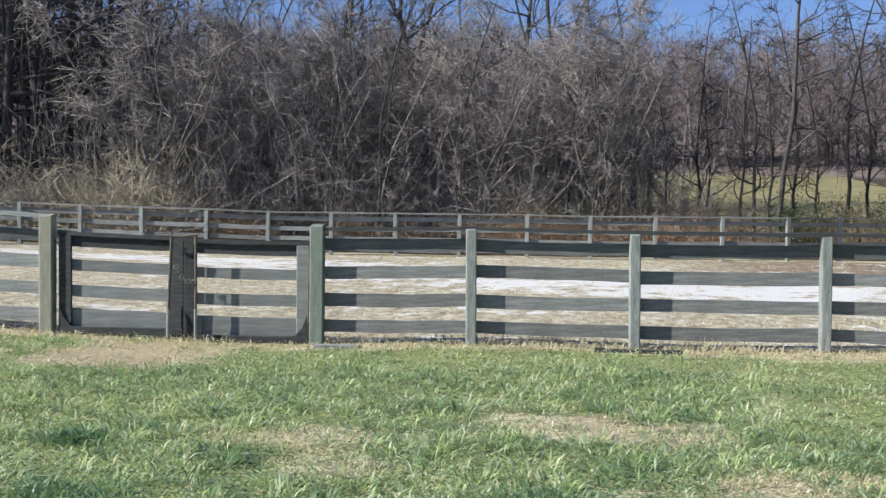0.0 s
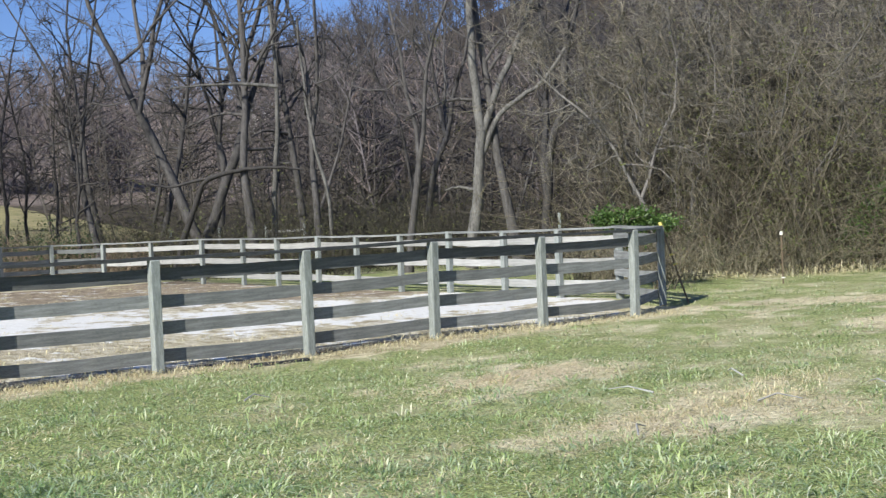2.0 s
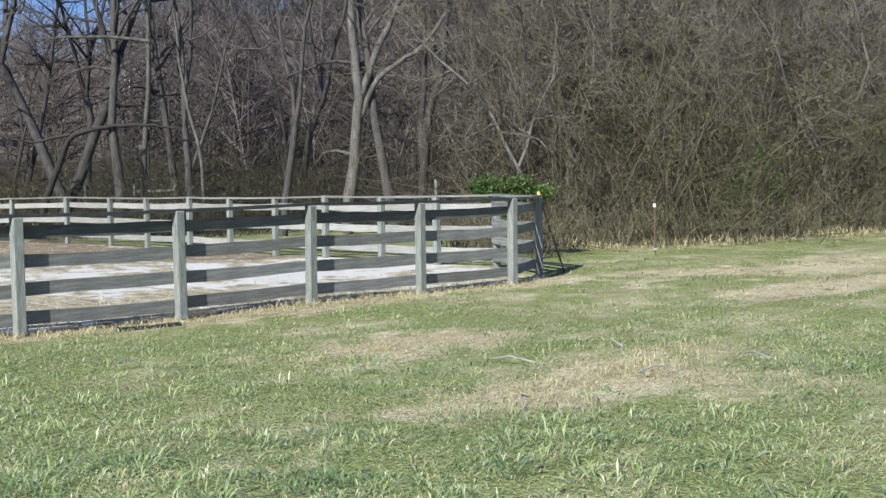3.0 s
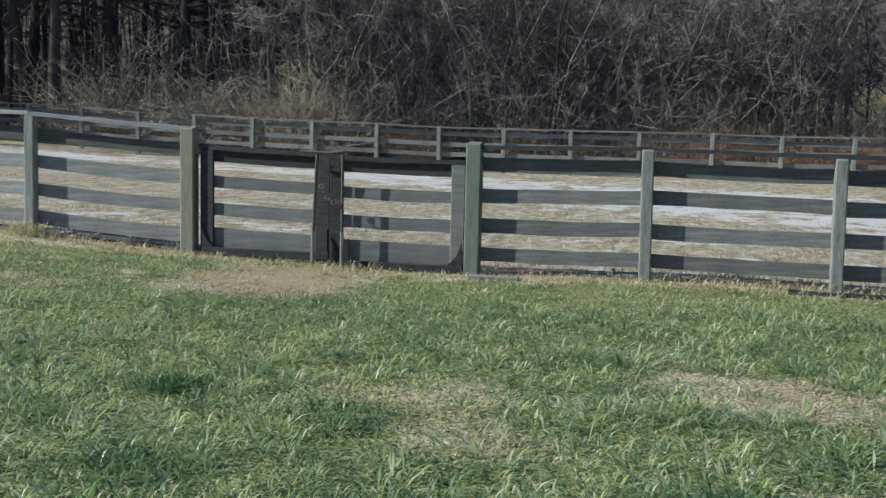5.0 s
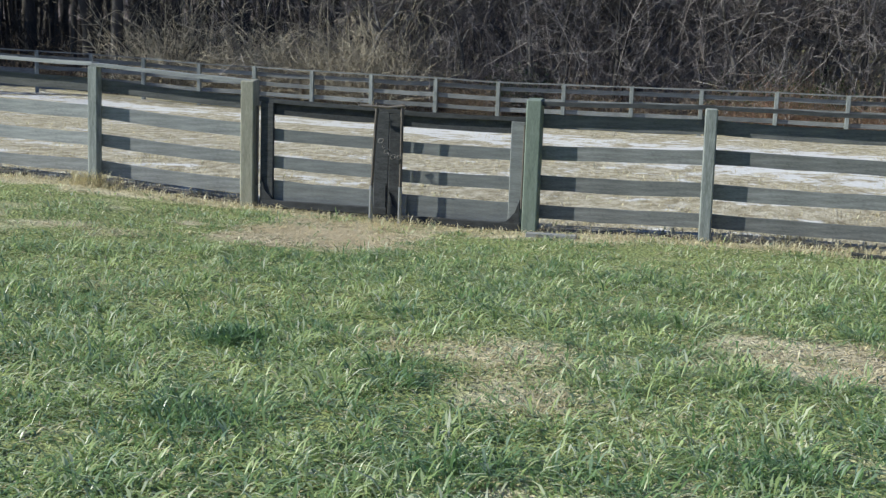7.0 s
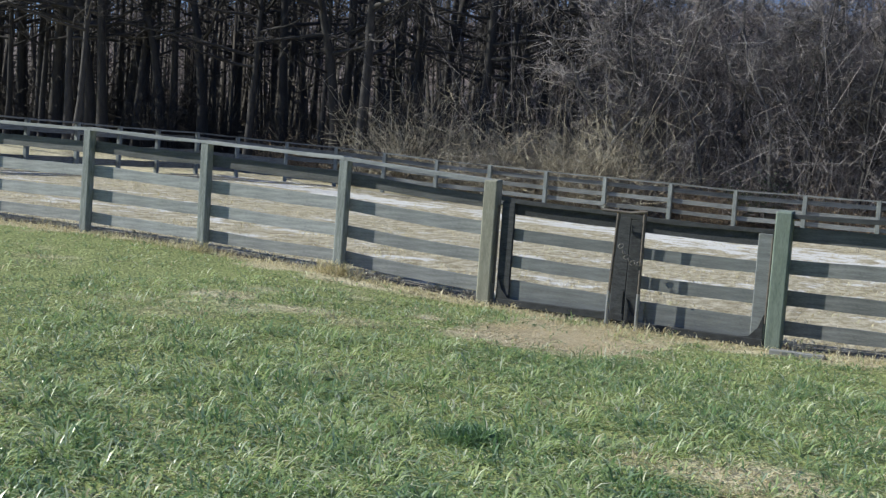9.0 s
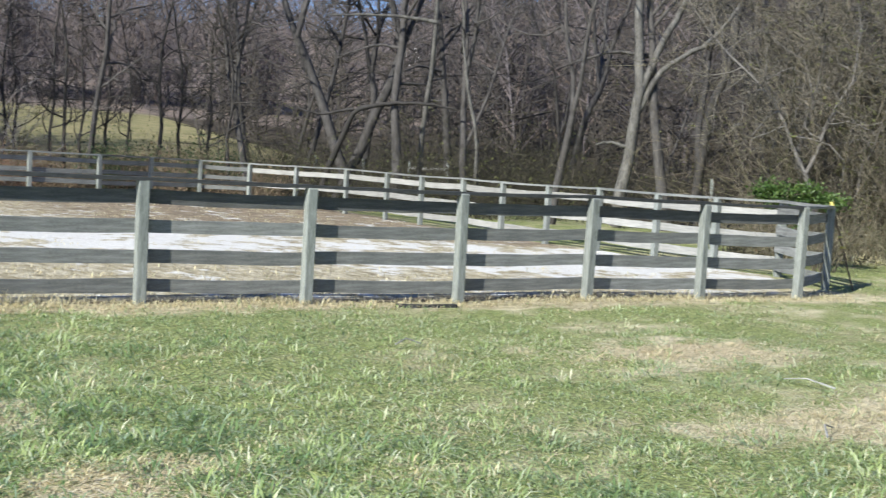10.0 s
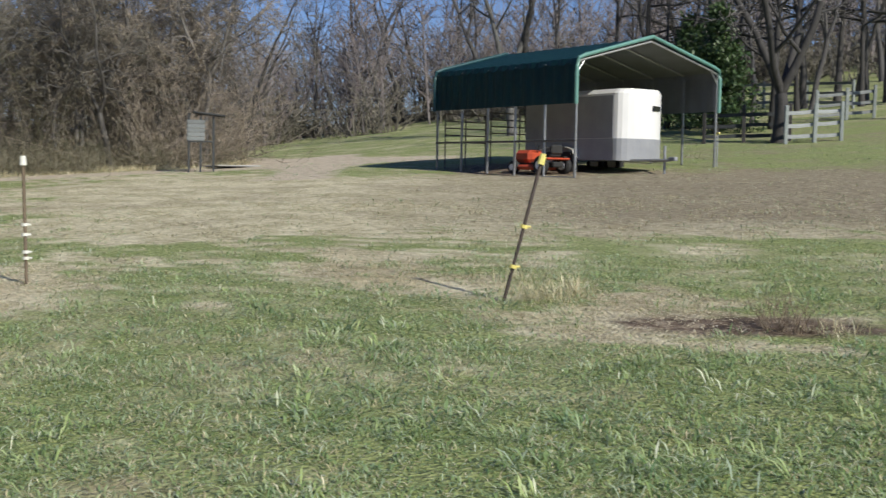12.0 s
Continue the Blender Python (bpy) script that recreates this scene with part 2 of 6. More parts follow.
class Sticks:
    """Collects many small tapered sticks and leaves into one mesh."""

    def __init__(self):
        self.v, self.f, self.n = [], [], 0

    def limb(self, pts, radii, sides):
        pts = np.asarray(pts, float)
        d = np.gradient(pts, axis=0)
        d /= np.maximum(np.linalg.norm(d, axis=1, keepdims=True), 1e-9)
        ref = np.eye(3)[int(np.argmin(np.abs(pts[-1] - pts[0])))]
        a = np.cross(d, ref[None])
        a /= np.maximum(np.linalg.norm(a, axis=1, keepdims=True), 1e-9)
        b = np.cross(d, a)
        t = np.arange(sides) * math.tau / sides
        r = np.asarray(radii)[:, None, None]
        ring = pts[:, None, :] + r * (a[:, None, :] * np.cos(t)[None, :, None] + b[:, None, :] * np.sin(t)[None, :, None])
        k = len(pts)
        base = self.n
        self.v.append(ring.reshape(-1, 3))
        i, j = np.meshgrid(np.arange(k - 1), np.arange(sides), indexing="ij")
        q = base + np.stack([i * sides + j, i * sides + (j + 1) % sides, (i + 1) * sides + (j + 1) % sides, (i + 1) * sides + j], -1)
        self.f.append(q.reshape(-1, 4))
        self.n += k * sides

    def mesh(self, name, smooth=True):
        v, f = np.concatenate(self.v), np.concatenate(self.f)
        return quads(name, v, f, smooth)


def quads(name, v, f, smooth=True):
    me = bpy.data.meshes.new(name)
    me.vertices.add(len(v))
    me.vertices.foreach_set("co", np.ascontiguousarray(v, dtype=np.float32).ravel())
    k = f.shape[1]
    me.loops.add(f.size)
    me.loops.foreach_set("vertex_index", np.ascontiguousarray(f, dtype=np.int32).ravel())
    me.polygons.add(len(f))
    me.polygons.foreach_set("loop_start", np.arange(0, f.size, k, dtype=np.int32))
    me.polygons.foreach_set("loop_total", np.full(len(f), k, dtype=np.int32))
    if smooth:
        me.polygons.foreach_set("use_smooth", np.ones(len(f), dtype=bool))
    me.update(calc_edges=True)
    return me


def cones(base, tip, radius, rng):
    """Three-sided slivers from base to tip, all at once: vertices and triangles."""
    d = tip - base
    d = d / np.maximum(np.linalg.norm(d, axis=1, keepdims=True), 1e-9)
    ref = rng.normal(size=d.shape)
    a = np.cross(d, ref)
    a /= np.maximum(np.linalg.norm(a, axis=1, keepdims=True), 1e-9)
    b = np.cross(d, a)
    r = np.broadcast_to(np.asarray(radius, float), (len(d),))[:, None]
    v = np.stack([base + a * r, base + (-0.5 * a + 0.866 * b) * r, base + (-0.5 * a - 0.866 * b) * r, tip], 1)
    o = (np.arange(len(d)) * 4)[:, None, None]
    f = o + np.array([[0, 1, 3], [1, 2, 3], [2, 0, 3]])[None]
    return v.reshape(-1, 3), f.reshape(-1, 3)


def rods(a, b, r0, r1, rng):
    """Three-sided tapered rods from a to b, all at once."""
    d = b - a
    d = d / np.maximum(np.linalg.norm(d, axis=1, keepdims=True), 1e-9)
    e = np.cross(d, np.array([0.31, 0.87, 0.38]))
    e /= np.maximum(np.linalg.norm(e, axis=1, keepdims=True), 1e-9)
    g = np.cross(d, e)
    ring = [e, -0.5 * e + 0.866 * g, -0.5 * e - 0.866 * g]
    v = np.stack([a + q * r0 for q in ring] + [b + q * r1 for q in ring], 1)
    o = (np.arange(len(a)) * 6)[:, None, None]
    f = o + np.array([[0, 1, 4], [0, 4, 3], [1, 2, 5], [1, 5, 4], [2, 0, 3], [2, 3, 5]])[None]
    return v.reshape(-1, 3), f.reshape(-1, 3)


def leaf_quads(at, size, rng, up=0.3):
    """Small folded leaves: two triangles each, at random turns."""
    n = len(at)
    d = rng.normal(size=(n, 3))
    d[:, 2] += up
    d /= np.linalg.norm(d, axis=1, keepdims=True)
    e = np.cross(d, rng.normal(size=(n, 3)))
    e /= np.maximum(np.linalg.norm(e, axis=1, keepdims=True), 1e-9)
    nrm = np.cross(d, e)
    s = (size * rng.uniform(0.6, 1.4, n))[:, None]
    v = np.stack([at, at + d * s * 0.5 + e * s * 0.28 + nrm * s * 0.1, at + d * s, at + d * s * 0.5 - e * s * 0.28 + nrm * s * 0.1], 1)
    o = (np.arange(n) * 4)[:, None, None]
    f = o + np.array([[0, 1, 2], [0, 2, 3]])[None]
    return v.reshape(-1, 3), f.reshape(-1, 3)


def merge(pieces):
    v, f, n = [], [], 0
    for a, b in pieces:
        v.append(a)
        f.append(b + n)
        n += len(a)
    return np.concatenate(v), np.concatenate(f)


# ---- ground ----
DRY_SPOTS = [  # x, y, half-width, half-depth, strength
    (-4.25, 11.65, 0.95, 1.1, 3.4), (0.65, 7.85, 0.8, 0.6, 1.3), (1.8, 6.0, 0.7, 0.5, 1.2), (-3.0, 7.0, 0.5, 0.5, 0.4), (-1.65, 7.2, 0.5, 0.4, 0.6), (-1.25, 6.3, 0.4, 0.3, 0.7), (-6.5, 10.3, 1.4, 0.3, 0.6), (7.7, 8.9, 1.3, 0.7, 1.4), (7.3, 6.0, 1.7, 0.7, 0.8), (8.6, 4.7, 0.8, 0.5, 0.4),
    (14.2, 2.5, 3.2, 1.25, 1.7), (12.4, 0.3, 1.8, 0.7, 1.5), (16.2, 8.2, 2.6, 0.8, 1.4), (18.6, 5.6, 3.4, 0.8, 1.4), (21, 9.6, 4, 1.0, 1.6), (22, 6.3, 3.8, 0.9, 1.5), (18.0, 11.2, 2.2, 0.7, 1.2), (15.3, 12.6, 1.6, 0.5, 1.1), (8.3, -5.0, 1.7, 0.9, 1.3),
    (11.6, -3.6, 2.8, 0.9, 0.95), (24, -3, 9, 4.0, 1.1), (22, -12, 9, 4.5, 1.1), (27, 2, 6, 2.0, 1.0), (34, -3, 6, 3.5, 1.2), (27, -6, 6, 3, 1.1), (3.8, 5.6, 0.8, 0.4, 0.6), (-0.6, 5.0, 0.5, 0.3, 0.7)]


def dryness(x, y):
    """How withered the grass is, 0 to 1, at each place."""
    n1 = np.sin(x * 1.3 + 2 * np.sin(y * 0.9)) * np.sin(y * 1.7 + 1.5 * np.sin(x * 0.7))
    n2 = np.sin(x * 4.1 + 3 * np.sin(y * 2.3)) * np.sin(y * 4.7 + 2 * np.sin(x * 3.1))
    n3 = np.sin(x * 9.7 + 2.6 * np.sin(y * 6.1)) * np.sin(y * 10.9 + 2.4 * np.sin(x * 7.3))
    d = 0.19 + 0.10 * n1 + 0.12 * n2 + 0.10 * n3
    d = d + np.clip((x - 1) / 7, 0, 1) * 0.13
    for cx, cy, rx, ry, k in DRY_SPOTS:
        q = ((x - cx) / rx) ** 2 + ((y - cy) / ry) ** 2
        d = d + k * np.clip(0.9 - 0.62 * q + 0.55 * n2 + 0.3 * n1 + 0.4 * n3, 0, 1) * 0.5
    r = np.hypot(x, y)
    d = d + 0.2 * np.clip((x - 12) / 4, 0, 1) * np.clip(np.sin(r * 1.9 + 2.2 * np.sin(np.arctan2(x, y) * 9) + 1.5 * n1) - 0.05, 0, 1) * (y < 12) * np.clip((30 - r) / 6, 0, 1)
    # a broad withered field beyond the stakes
    south = np.clip((y + 0.5 - 0.05 * x) / -2.5, 0, 1) * np.clip((r - 15.6 + 0.9 * n1 + 0.5 * n2) / 1.2, 0, 1) * np.clip((36 - r) / 4, 0, 1) * (x > 0)
    d = d + south * (0.5 + 0.15 * n2)
    edge = 12.45 + 0.25 * np.clip((-6.2 - x) / 1.5, 0, 1) + 0.3 * np.sin(x * 1.1 + 0.8) + 0.16 * np.sin(x * 5.3) + 0.45 * np.exp(-((x + 1.9) / 1.6) ** 2)
    d = d + 0.8 * np.clip((y - edge) / 0.5 + 0.5 + 0.3 * n2, 0, 1) * (x < 15) * (y < 40)
    d = np.where(y > 42, 0.30 + 0.15 * n1, d)
    return np.clip(d, 0, 1)


def earth(x, y):
    """Squared distance, in its own radii, from the patch of bare earth near the leaning stake."""
    u, v = -0.545 * (x - 7.28) - 0.839 * (y + 5.33), 0.839 * (x - 7.28) - 0.545 * (y + 5.33)
    return (u / 1.25) ** 2 + (v / 0.5) ** 2


def steps(*spans):
    out = []
    for lo, hi, n in spans:
        out.append(np.linspace(lo, hi, n, endpoint=False))
    return np.append(np.concatenate(out), spans[-1][1])


def build_ground():
    xs = steps((-500, -120, 24), (-120, -30, 60), (-30, -18, 24), (-18, 34, 150), (34, 60, 40), (60, 150, 45), (150, 520, 24))
    ys = steps((-420, -120, 20), (-120, -30, 45), (-30, -14, 40), (-14, 14, 90), (14, 44, 60), (44, 110, 66), (110, 320, 40), (320, 620, 12))
    X, Y = np.meshgrid(xs, ys, indexing="ij")
    Z = ground_z(X, Y)
    v = np.stack([X, Y, Z], -1).reshape(-1, 3)
    a, b = np.meshgrid(np.arange(len(xs) - 1), np.arange(len(ys) - 1), indexing="ij")
    w = len(ys)
    f = np.stack([a * w + b, (a + 1) * w + b, (a + 1) * w + b + 1, a * w + b + 1], -1).reshape(-1, 4)
    me = quads("ground", v, f)
    x, y = v[:, 0], v[:, 1]
    dry = dryness(x, y)
    ring = ((x > -25.3) & (x < 16.0) & (y > 13.3) & (y < 37) & (y - 13.2 > (x - 13.6) * 1.0)).astype(float)
    # pale sand lies in a long belt that swings towards the near fence at the ring's east end
    belt = np.interp(x, [-25, -10, -4, 2, 8, 15], [33.5, 32.0, 28.5, 26.0, 21.5, 18.0])
    half = np.interp(x, [-25, -10, -4, 2, 8, 15], [1.2, 2.0, 4.8, 6.0, 4.6, 4.0])
    band = np.clip(1.25 - ((y - belt) / half) ** 2, 0, 1)
    band = band + 0.5 * np.clip((x - 3) / 4, 0, 1) * np.exp(-((y - 14.4) / 0.8) ** 2) + 0.30 * np.exp(-((y - 18.5) / 1.2) ** 2)
    brown = ring * np.clip((x - 3) / 6, 0, 1) * np.clip((y - belt - 2.5) / 3, 0, 1)
    far_green = np.clip((y - 46) / 3, 0, 1) * np.clip((x + 2) / 6, 0, 1) * np.clip((40 - x) / 6, 0, 1) * np.clip((100 - y) / 6, 0, 1)
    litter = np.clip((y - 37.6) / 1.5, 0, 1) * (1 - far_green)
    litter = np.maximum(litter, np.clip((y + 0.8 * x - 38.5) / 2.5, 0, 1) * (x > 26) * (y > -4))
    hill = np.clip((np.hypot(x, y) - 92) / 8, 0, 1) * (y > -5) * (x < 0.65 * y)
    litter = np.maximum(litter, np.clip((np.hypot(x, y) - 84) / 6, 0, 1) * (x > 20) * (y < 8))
    dirt = np.exp(-(((x - 33.5) / 4.5) ** 2 + ((y + 14.0) / 3.2) ** 2)) + 1.2 * np.exp(-earth(x, y))
    track = 0.9 * np.exp(-((y + 8.6 + 0.30 * (x - 40)) / 1.5) ** 2) * (x > 33) * (x < 50) + np.exp(-((x - 43.5 + 0.035 * (y + 8) ** 2) / 2.4) ** 2) * (y < 3) * np.clip((y + 17) / 4, 0, 1) + np.exp(-((y + 8.5 - 0.1 * (x - 44)) / 1.8) ** 2) * (x > 42) * (x < 75)
    dirt += 0.8 * np.exp(-((y - 13.15) / 0.35) ** 2) * (x > -20) * (x < 14)
    for key, val in (("dry", dry), ("sand", ring * np.clip(band, 0, 1) * (0.56 + 0.16 * np.sin(x * 0.55 + 1.3 * np.sin(y * 0.5)))), ("ring", ring), ("litter", litter), ("dirt", np.clip(dirt, 0, 1)), ("track", np.clip(track, 0, 1)), ("pasture", far_green), ("hill", hill), ("brown", brown), ("dull", np.clip((np.degrees(np.arctan2(x, y)) - 102) / 20, 0, 0.75) * np.clip((np.hypot(x, y) - 14) / 5, 0, 1) * np.clip((60 - np.hypot(x, y)) / 10, 0, 1))):
        at = me.attributes.new(key, "FLOAT", "POINT")
        at.data.foreach_set("value", np.ascontiguousarray(val, dtype=np.float32))
    m = bpy.data.materials.new("field_ground")
    m.use_nodes = True
    nt = m.node_tree
    nt.nodes.clear()
    N, L = nt.nodes.new, nt.links.new
    out, bsdf = N("ShaderNodeOutputMaterial"), N("ShaderNodeBsdfPrincipled")
    geo = N("ShaderNodeNewGeometry")

    def noise_at(scale, stretch=(1, 1, 1), detail=6):
        mp, t = N("ShaderNodeMapping"), N("ShaderNodeTexNoise")
        mp.inputs["Scale"].default_value = stretch
        t.inputs["Scale"].default_value, t.inputs["Detail"].default_value, t.inputs["Roughness"].default_value = scale, detail, 0.5 if detail < 9 else 0.74
        L(geo.outputs["Position"], mp.inputs["Vector"])
        L(mp.outputs[0], t.inputs["Vector"])
        return t.outputs["Fac"]

    def ramp(fac, stops):
        r = N("ShaderNodeValToRGB")
        while len(r.color_ramp.elements) < len(stops):
            r.color_ramp.elements.new(0.5)
        for e, (p, c) in zip(r.color_ramp.elements, stops):
            e.position, e.color = p, (*c, 1)
        L(fac, r.inputs["Fac"])
        return r.outputs[0]

    def mask(key, fac, gain, low, high):
        a, s, r = N("ShaderNodeAttribute"), N("ShaderNodeMath"), N("ShaderNodeMapRange")
        a.attribute_name = key
        s.operation = "MULTIPLY_ADD"
        s.inputs[1].default_value = gain
        L(fac, s.inputs[0])
        L(a.outputs["Fac"], s.inputs[2])
        r.inputs["From Min"].default_value, r.inputs["From Max"].default_value = low, high
        L(s.outputs[0], r.inputs["Value"])
        return r.outputs[0]

    def mix(fac, a, b):
        x = N("ShaderNodeMix")
        x.data_type = "RGBA"
        L(fac, x.inputs["Factor"])
        L(a, x.inputs[6])
        L(b, x.inputs[7])
        return x.outputs[2]

    fine, mid, chaff = noise_at(28), noise_at(3.1), noise_at(9, (0.7, 0.9, 1), 9)
    streak = noise_at(1.5, (0.75, 0.6, 1), 10)
    green = ramp(fine, [(0.3, (0.10, 0.125, 0.04)), (0.55, (0.29, 0.34, 0.12)), (0.75, (0.50, 0.52, 0.25))])
    straw = ramp(chaff, [(0.34, (0.23, 0.205, 0.115)), (0.5, (0.48, 0.43, 0.265)), (0.66, (0.68, 0.62, 0.42))])
    straw = mix(ramp(noise_at(1.3, (0.6, 1, 1)), [(0.4, (0, 0, 0)), (0.6, (1, 1, 1))]), straw, ramp(chaff, [(0.34, (0.38, 0.335, 0.21)), (0.5, (0.66, 0.60, 0.41)), (0.66, (0.84, 0.79, 0.59))]))
    straw = mix(ramp(noise_at(0.35, (1, 1, 1)), [(0.5, (0, 0, 0)), (0.68, (0.6, 0.6, 0.6))]), straw, ramp(chaff, [(0.34, (0.16, 0.125, 0.075)), (0.5, (0.33, 0.275, 0.175)), (0.66, (0.50, 0.43, 0.30))]))
    straw = mix(mask("dull", mid, 0.5, 0.35, 1.1), straw, ramp(chaff, [(0.34, (0.11, 0.09, 0.055)), (0.5, (0.26, 0.215, 0.14)), (0.66, (0.42, 0.36, 0.25))]))
    straw_dull = ramp(noise_at(6, (1, 0.4, 1), 9), [(0.34, (0.20, 0.17, 0.10)), (0.5, (0.46, 0.41, 0.29)), (0.64, (0.72, 0.68, 0.55))])
    pale = ramp(noise_at(14), [(0.3, (0.68, 0.68, 0.66)), (0.7, (0.86, 0.86, 0.85))])
    # leaf litter darkened in colour for the shade under the woods
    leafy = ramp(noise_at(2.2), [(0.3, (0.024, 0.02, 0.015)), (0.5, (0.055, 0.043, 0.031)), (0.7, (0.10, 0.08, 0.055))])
    soil = ramp(noise_at(7), [(0.35, (0.07, 0.048, 0.03)), (0.52, (0.17, 0.12, 0.08)), (0.7, (0.42, 0.35, 0.25))])
    col = mix(mask("dry", mid, 0.35, 0.45, 0.75), green, straw)
    straw_dull = mix(mask("brown", mid, 0.5, 0.45, 0.95), straw_dull, ramp(noise_at(6, (1, 0.4, 1), 9), [(0.34, (0.13, 0.10, 0.065)), (0.5, (0.27, 0.215, 0.15)), (0.64, (0.42, 0.36, 0.27))]))
    inner = mix(mask("sand", streak, 4.4, 2.49, 2.69), straw_dull, pale)
    col = mix(mask("ring", mid, 0.0, 0.4, 0.6), col, inner)
    col = mix(mask("dirt", mid, 0.8, 0.85, 1.15), col, soil)
    col = mix(mask("track", mid, 0.6, 0.7, 1.0), col, ramp(noise_at(4), [(0.3, (0.40, 0.33, 0.24)), (0.5, (0.56, 0.48, 0.37)), (0.7, (0.66, 0.58, 0.46))]))
    col = mix(mask("pasture", mid, 0.3, 0.3, 0.7), col, ramp(noise_at(0.9), [(0.3, (0.17, 0.175, 0.07)), (0.5, (0.27, 0.25, 0.12)), (0.7, (0.36, 0.31, 0.17))]))
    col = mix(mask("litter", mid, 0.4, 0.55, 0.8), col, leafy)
    col = mix(mask("hill", mid, 0.3, 0.4, 0.9), col, ramp(noise_at(0.6), [(0.3, (0.13, 0.11, 0.105)), (0.5, (0.20, 0.165, 0.15)), (0.7, (0.26, 0.20, 0.165))]))
    L(col, bsdf.inputs["Base Color"])
    bsdf.inputs["Roughness"].default_value = 0.95
    bp = N("ShaderNodeBump")
    bp.inputs["Strength"].default_value, bp.inputs["Distance"].default_value = 0.9, 0.06
    L(fine, bp.inputs["Height"])
    L(bp.outputs[0], bsdf.inputs["Normal"])
    L(bsdf.outputs[0], out.inputs["Surface"])
    hang("ground", me, m)
    tagged(bpy.data.objects["ground"], "uneven pasture ground with green and withered grass and a sandy ring", "ground", kind="structure")


build_ground()


# ---- fences of the riding ring ----
NEAR = [(-23.6, 14.2), (-22.0, 12.95), (-19.9, 12.9), (-17.85, 12.9), (-15.8, 12.9), (-13.8, 12.88), (-11.75, 12.88), (-9.75, 12.9), (-7.65, 12.88), (-5.69, 12.95)]
NEAR_EAST = [(-2.38, 12.9), (-0.53, 12.88), (1.39, 12.88), (3.61, 12.95), (5.57, 12.89), (7.64, 12.87), (9.67, 12.89), (11.72, 12.93), (13.64, 12.89)]
CORNER = [(13.64, 12.89), (15.35, 13.9), (16.1, 15.72)]
EAST = [(16.1, 15.72), (15.97, 17.3), (16.0, 19.1), (16.0, 21.1), (16.0, 23.1), (16.0, 25.1), (16.0, 27.1), (15.95, 29.3), (15.8, 31.2), (15.4, 33.2), (14.75, 35.7), (13.9, 37.7)]
FAR = [(13.9, 37.7), (12.4, 38.4), (10.6, 37.9), (8.75, 37.0), (6.65, 36.85), (4.5, 36.8), (2.44, 36.85), (0.41, 36.9), (-1.77, 36.87), (-3.83, 36.82), (-5.94, 36.77), (-8.0, 36.77), (-10.05, 36.76), (-12.18, 36.7), (-14.25, 36.75), (-16.3, 36.8), (-18.3, 36.75), (-20.35, 36.7), (-22.1, 36.3), (-23.6, 35.4)]
WEST = [(-23.6, 35.4), (-24.7, 34.0), (-25.2, 32.4), (-25.3, 30.5), (-25.2, 28.6), (-25.1, 26.7), (-25.05, 24.7), (-25.0, 22.6), (-25.0, 20.5), (-25.0, 18.4), (-24.7, 16.2), (-23.6, 14.2)]
prng = random.Random(4)


def post_bm(w, h, lean=(0, 0), top_slope=0.02, sink=0.25):
    """A squared post with a weathered, slightly slanting top and worn edges."""
    bm = boxed((-w / 2, -w / 2, -sink), (w / 2, w / 2, h), 0.012)
    for v in bm.verts:
        k = max(0, v.co.z) / h
        v.co.x += lean[0] * k + prng.uniform(-0.003, 0.003)
        v.co.y += lean[1] * k + prng.uniform(-0.003, 0.003)
        if v.co.z > h - 0.05:
            v.co.z += top_slope * v.co.y / w
    return bm


def board_bm(length, height, thick, sag=0.0, tilt=0.0):
    """A sawn board along x from 0 to length, with a slight sag and waney edges."""
    bm = bmesh.new()
    n = 5
    rows = []
    for i in range(n + 1):
        u = i / n
        x = length * u
        dz = -sag * 4 * u * (1 - u) + tilt * (u - 0.5)
        a, b = prng.uniform(-0.006, 0.006), prng.uniform(-0.006, 0.006)
        rows.append([bm.verts.new((x, y, z + dz)) for y, z in ((0, -height / 2 + a), (thick, -height / 2 + a), (thick, height / 2 + b), (0, height / 2 + b))])
    for r0, r1 in zip(rows, rows[1:]):
        for k in range(4):
            bm.faces.new((r0[k], r1[k], r1[(k + 1) % 4], r0[(k + 1) % 4]))
    bm.faces.new(rows[0])
    bm.faces.new(rows[-1][::-1])
    bmesh.ops.recalc_face_normals(bm, faces=bm.faces[:])
    return bm


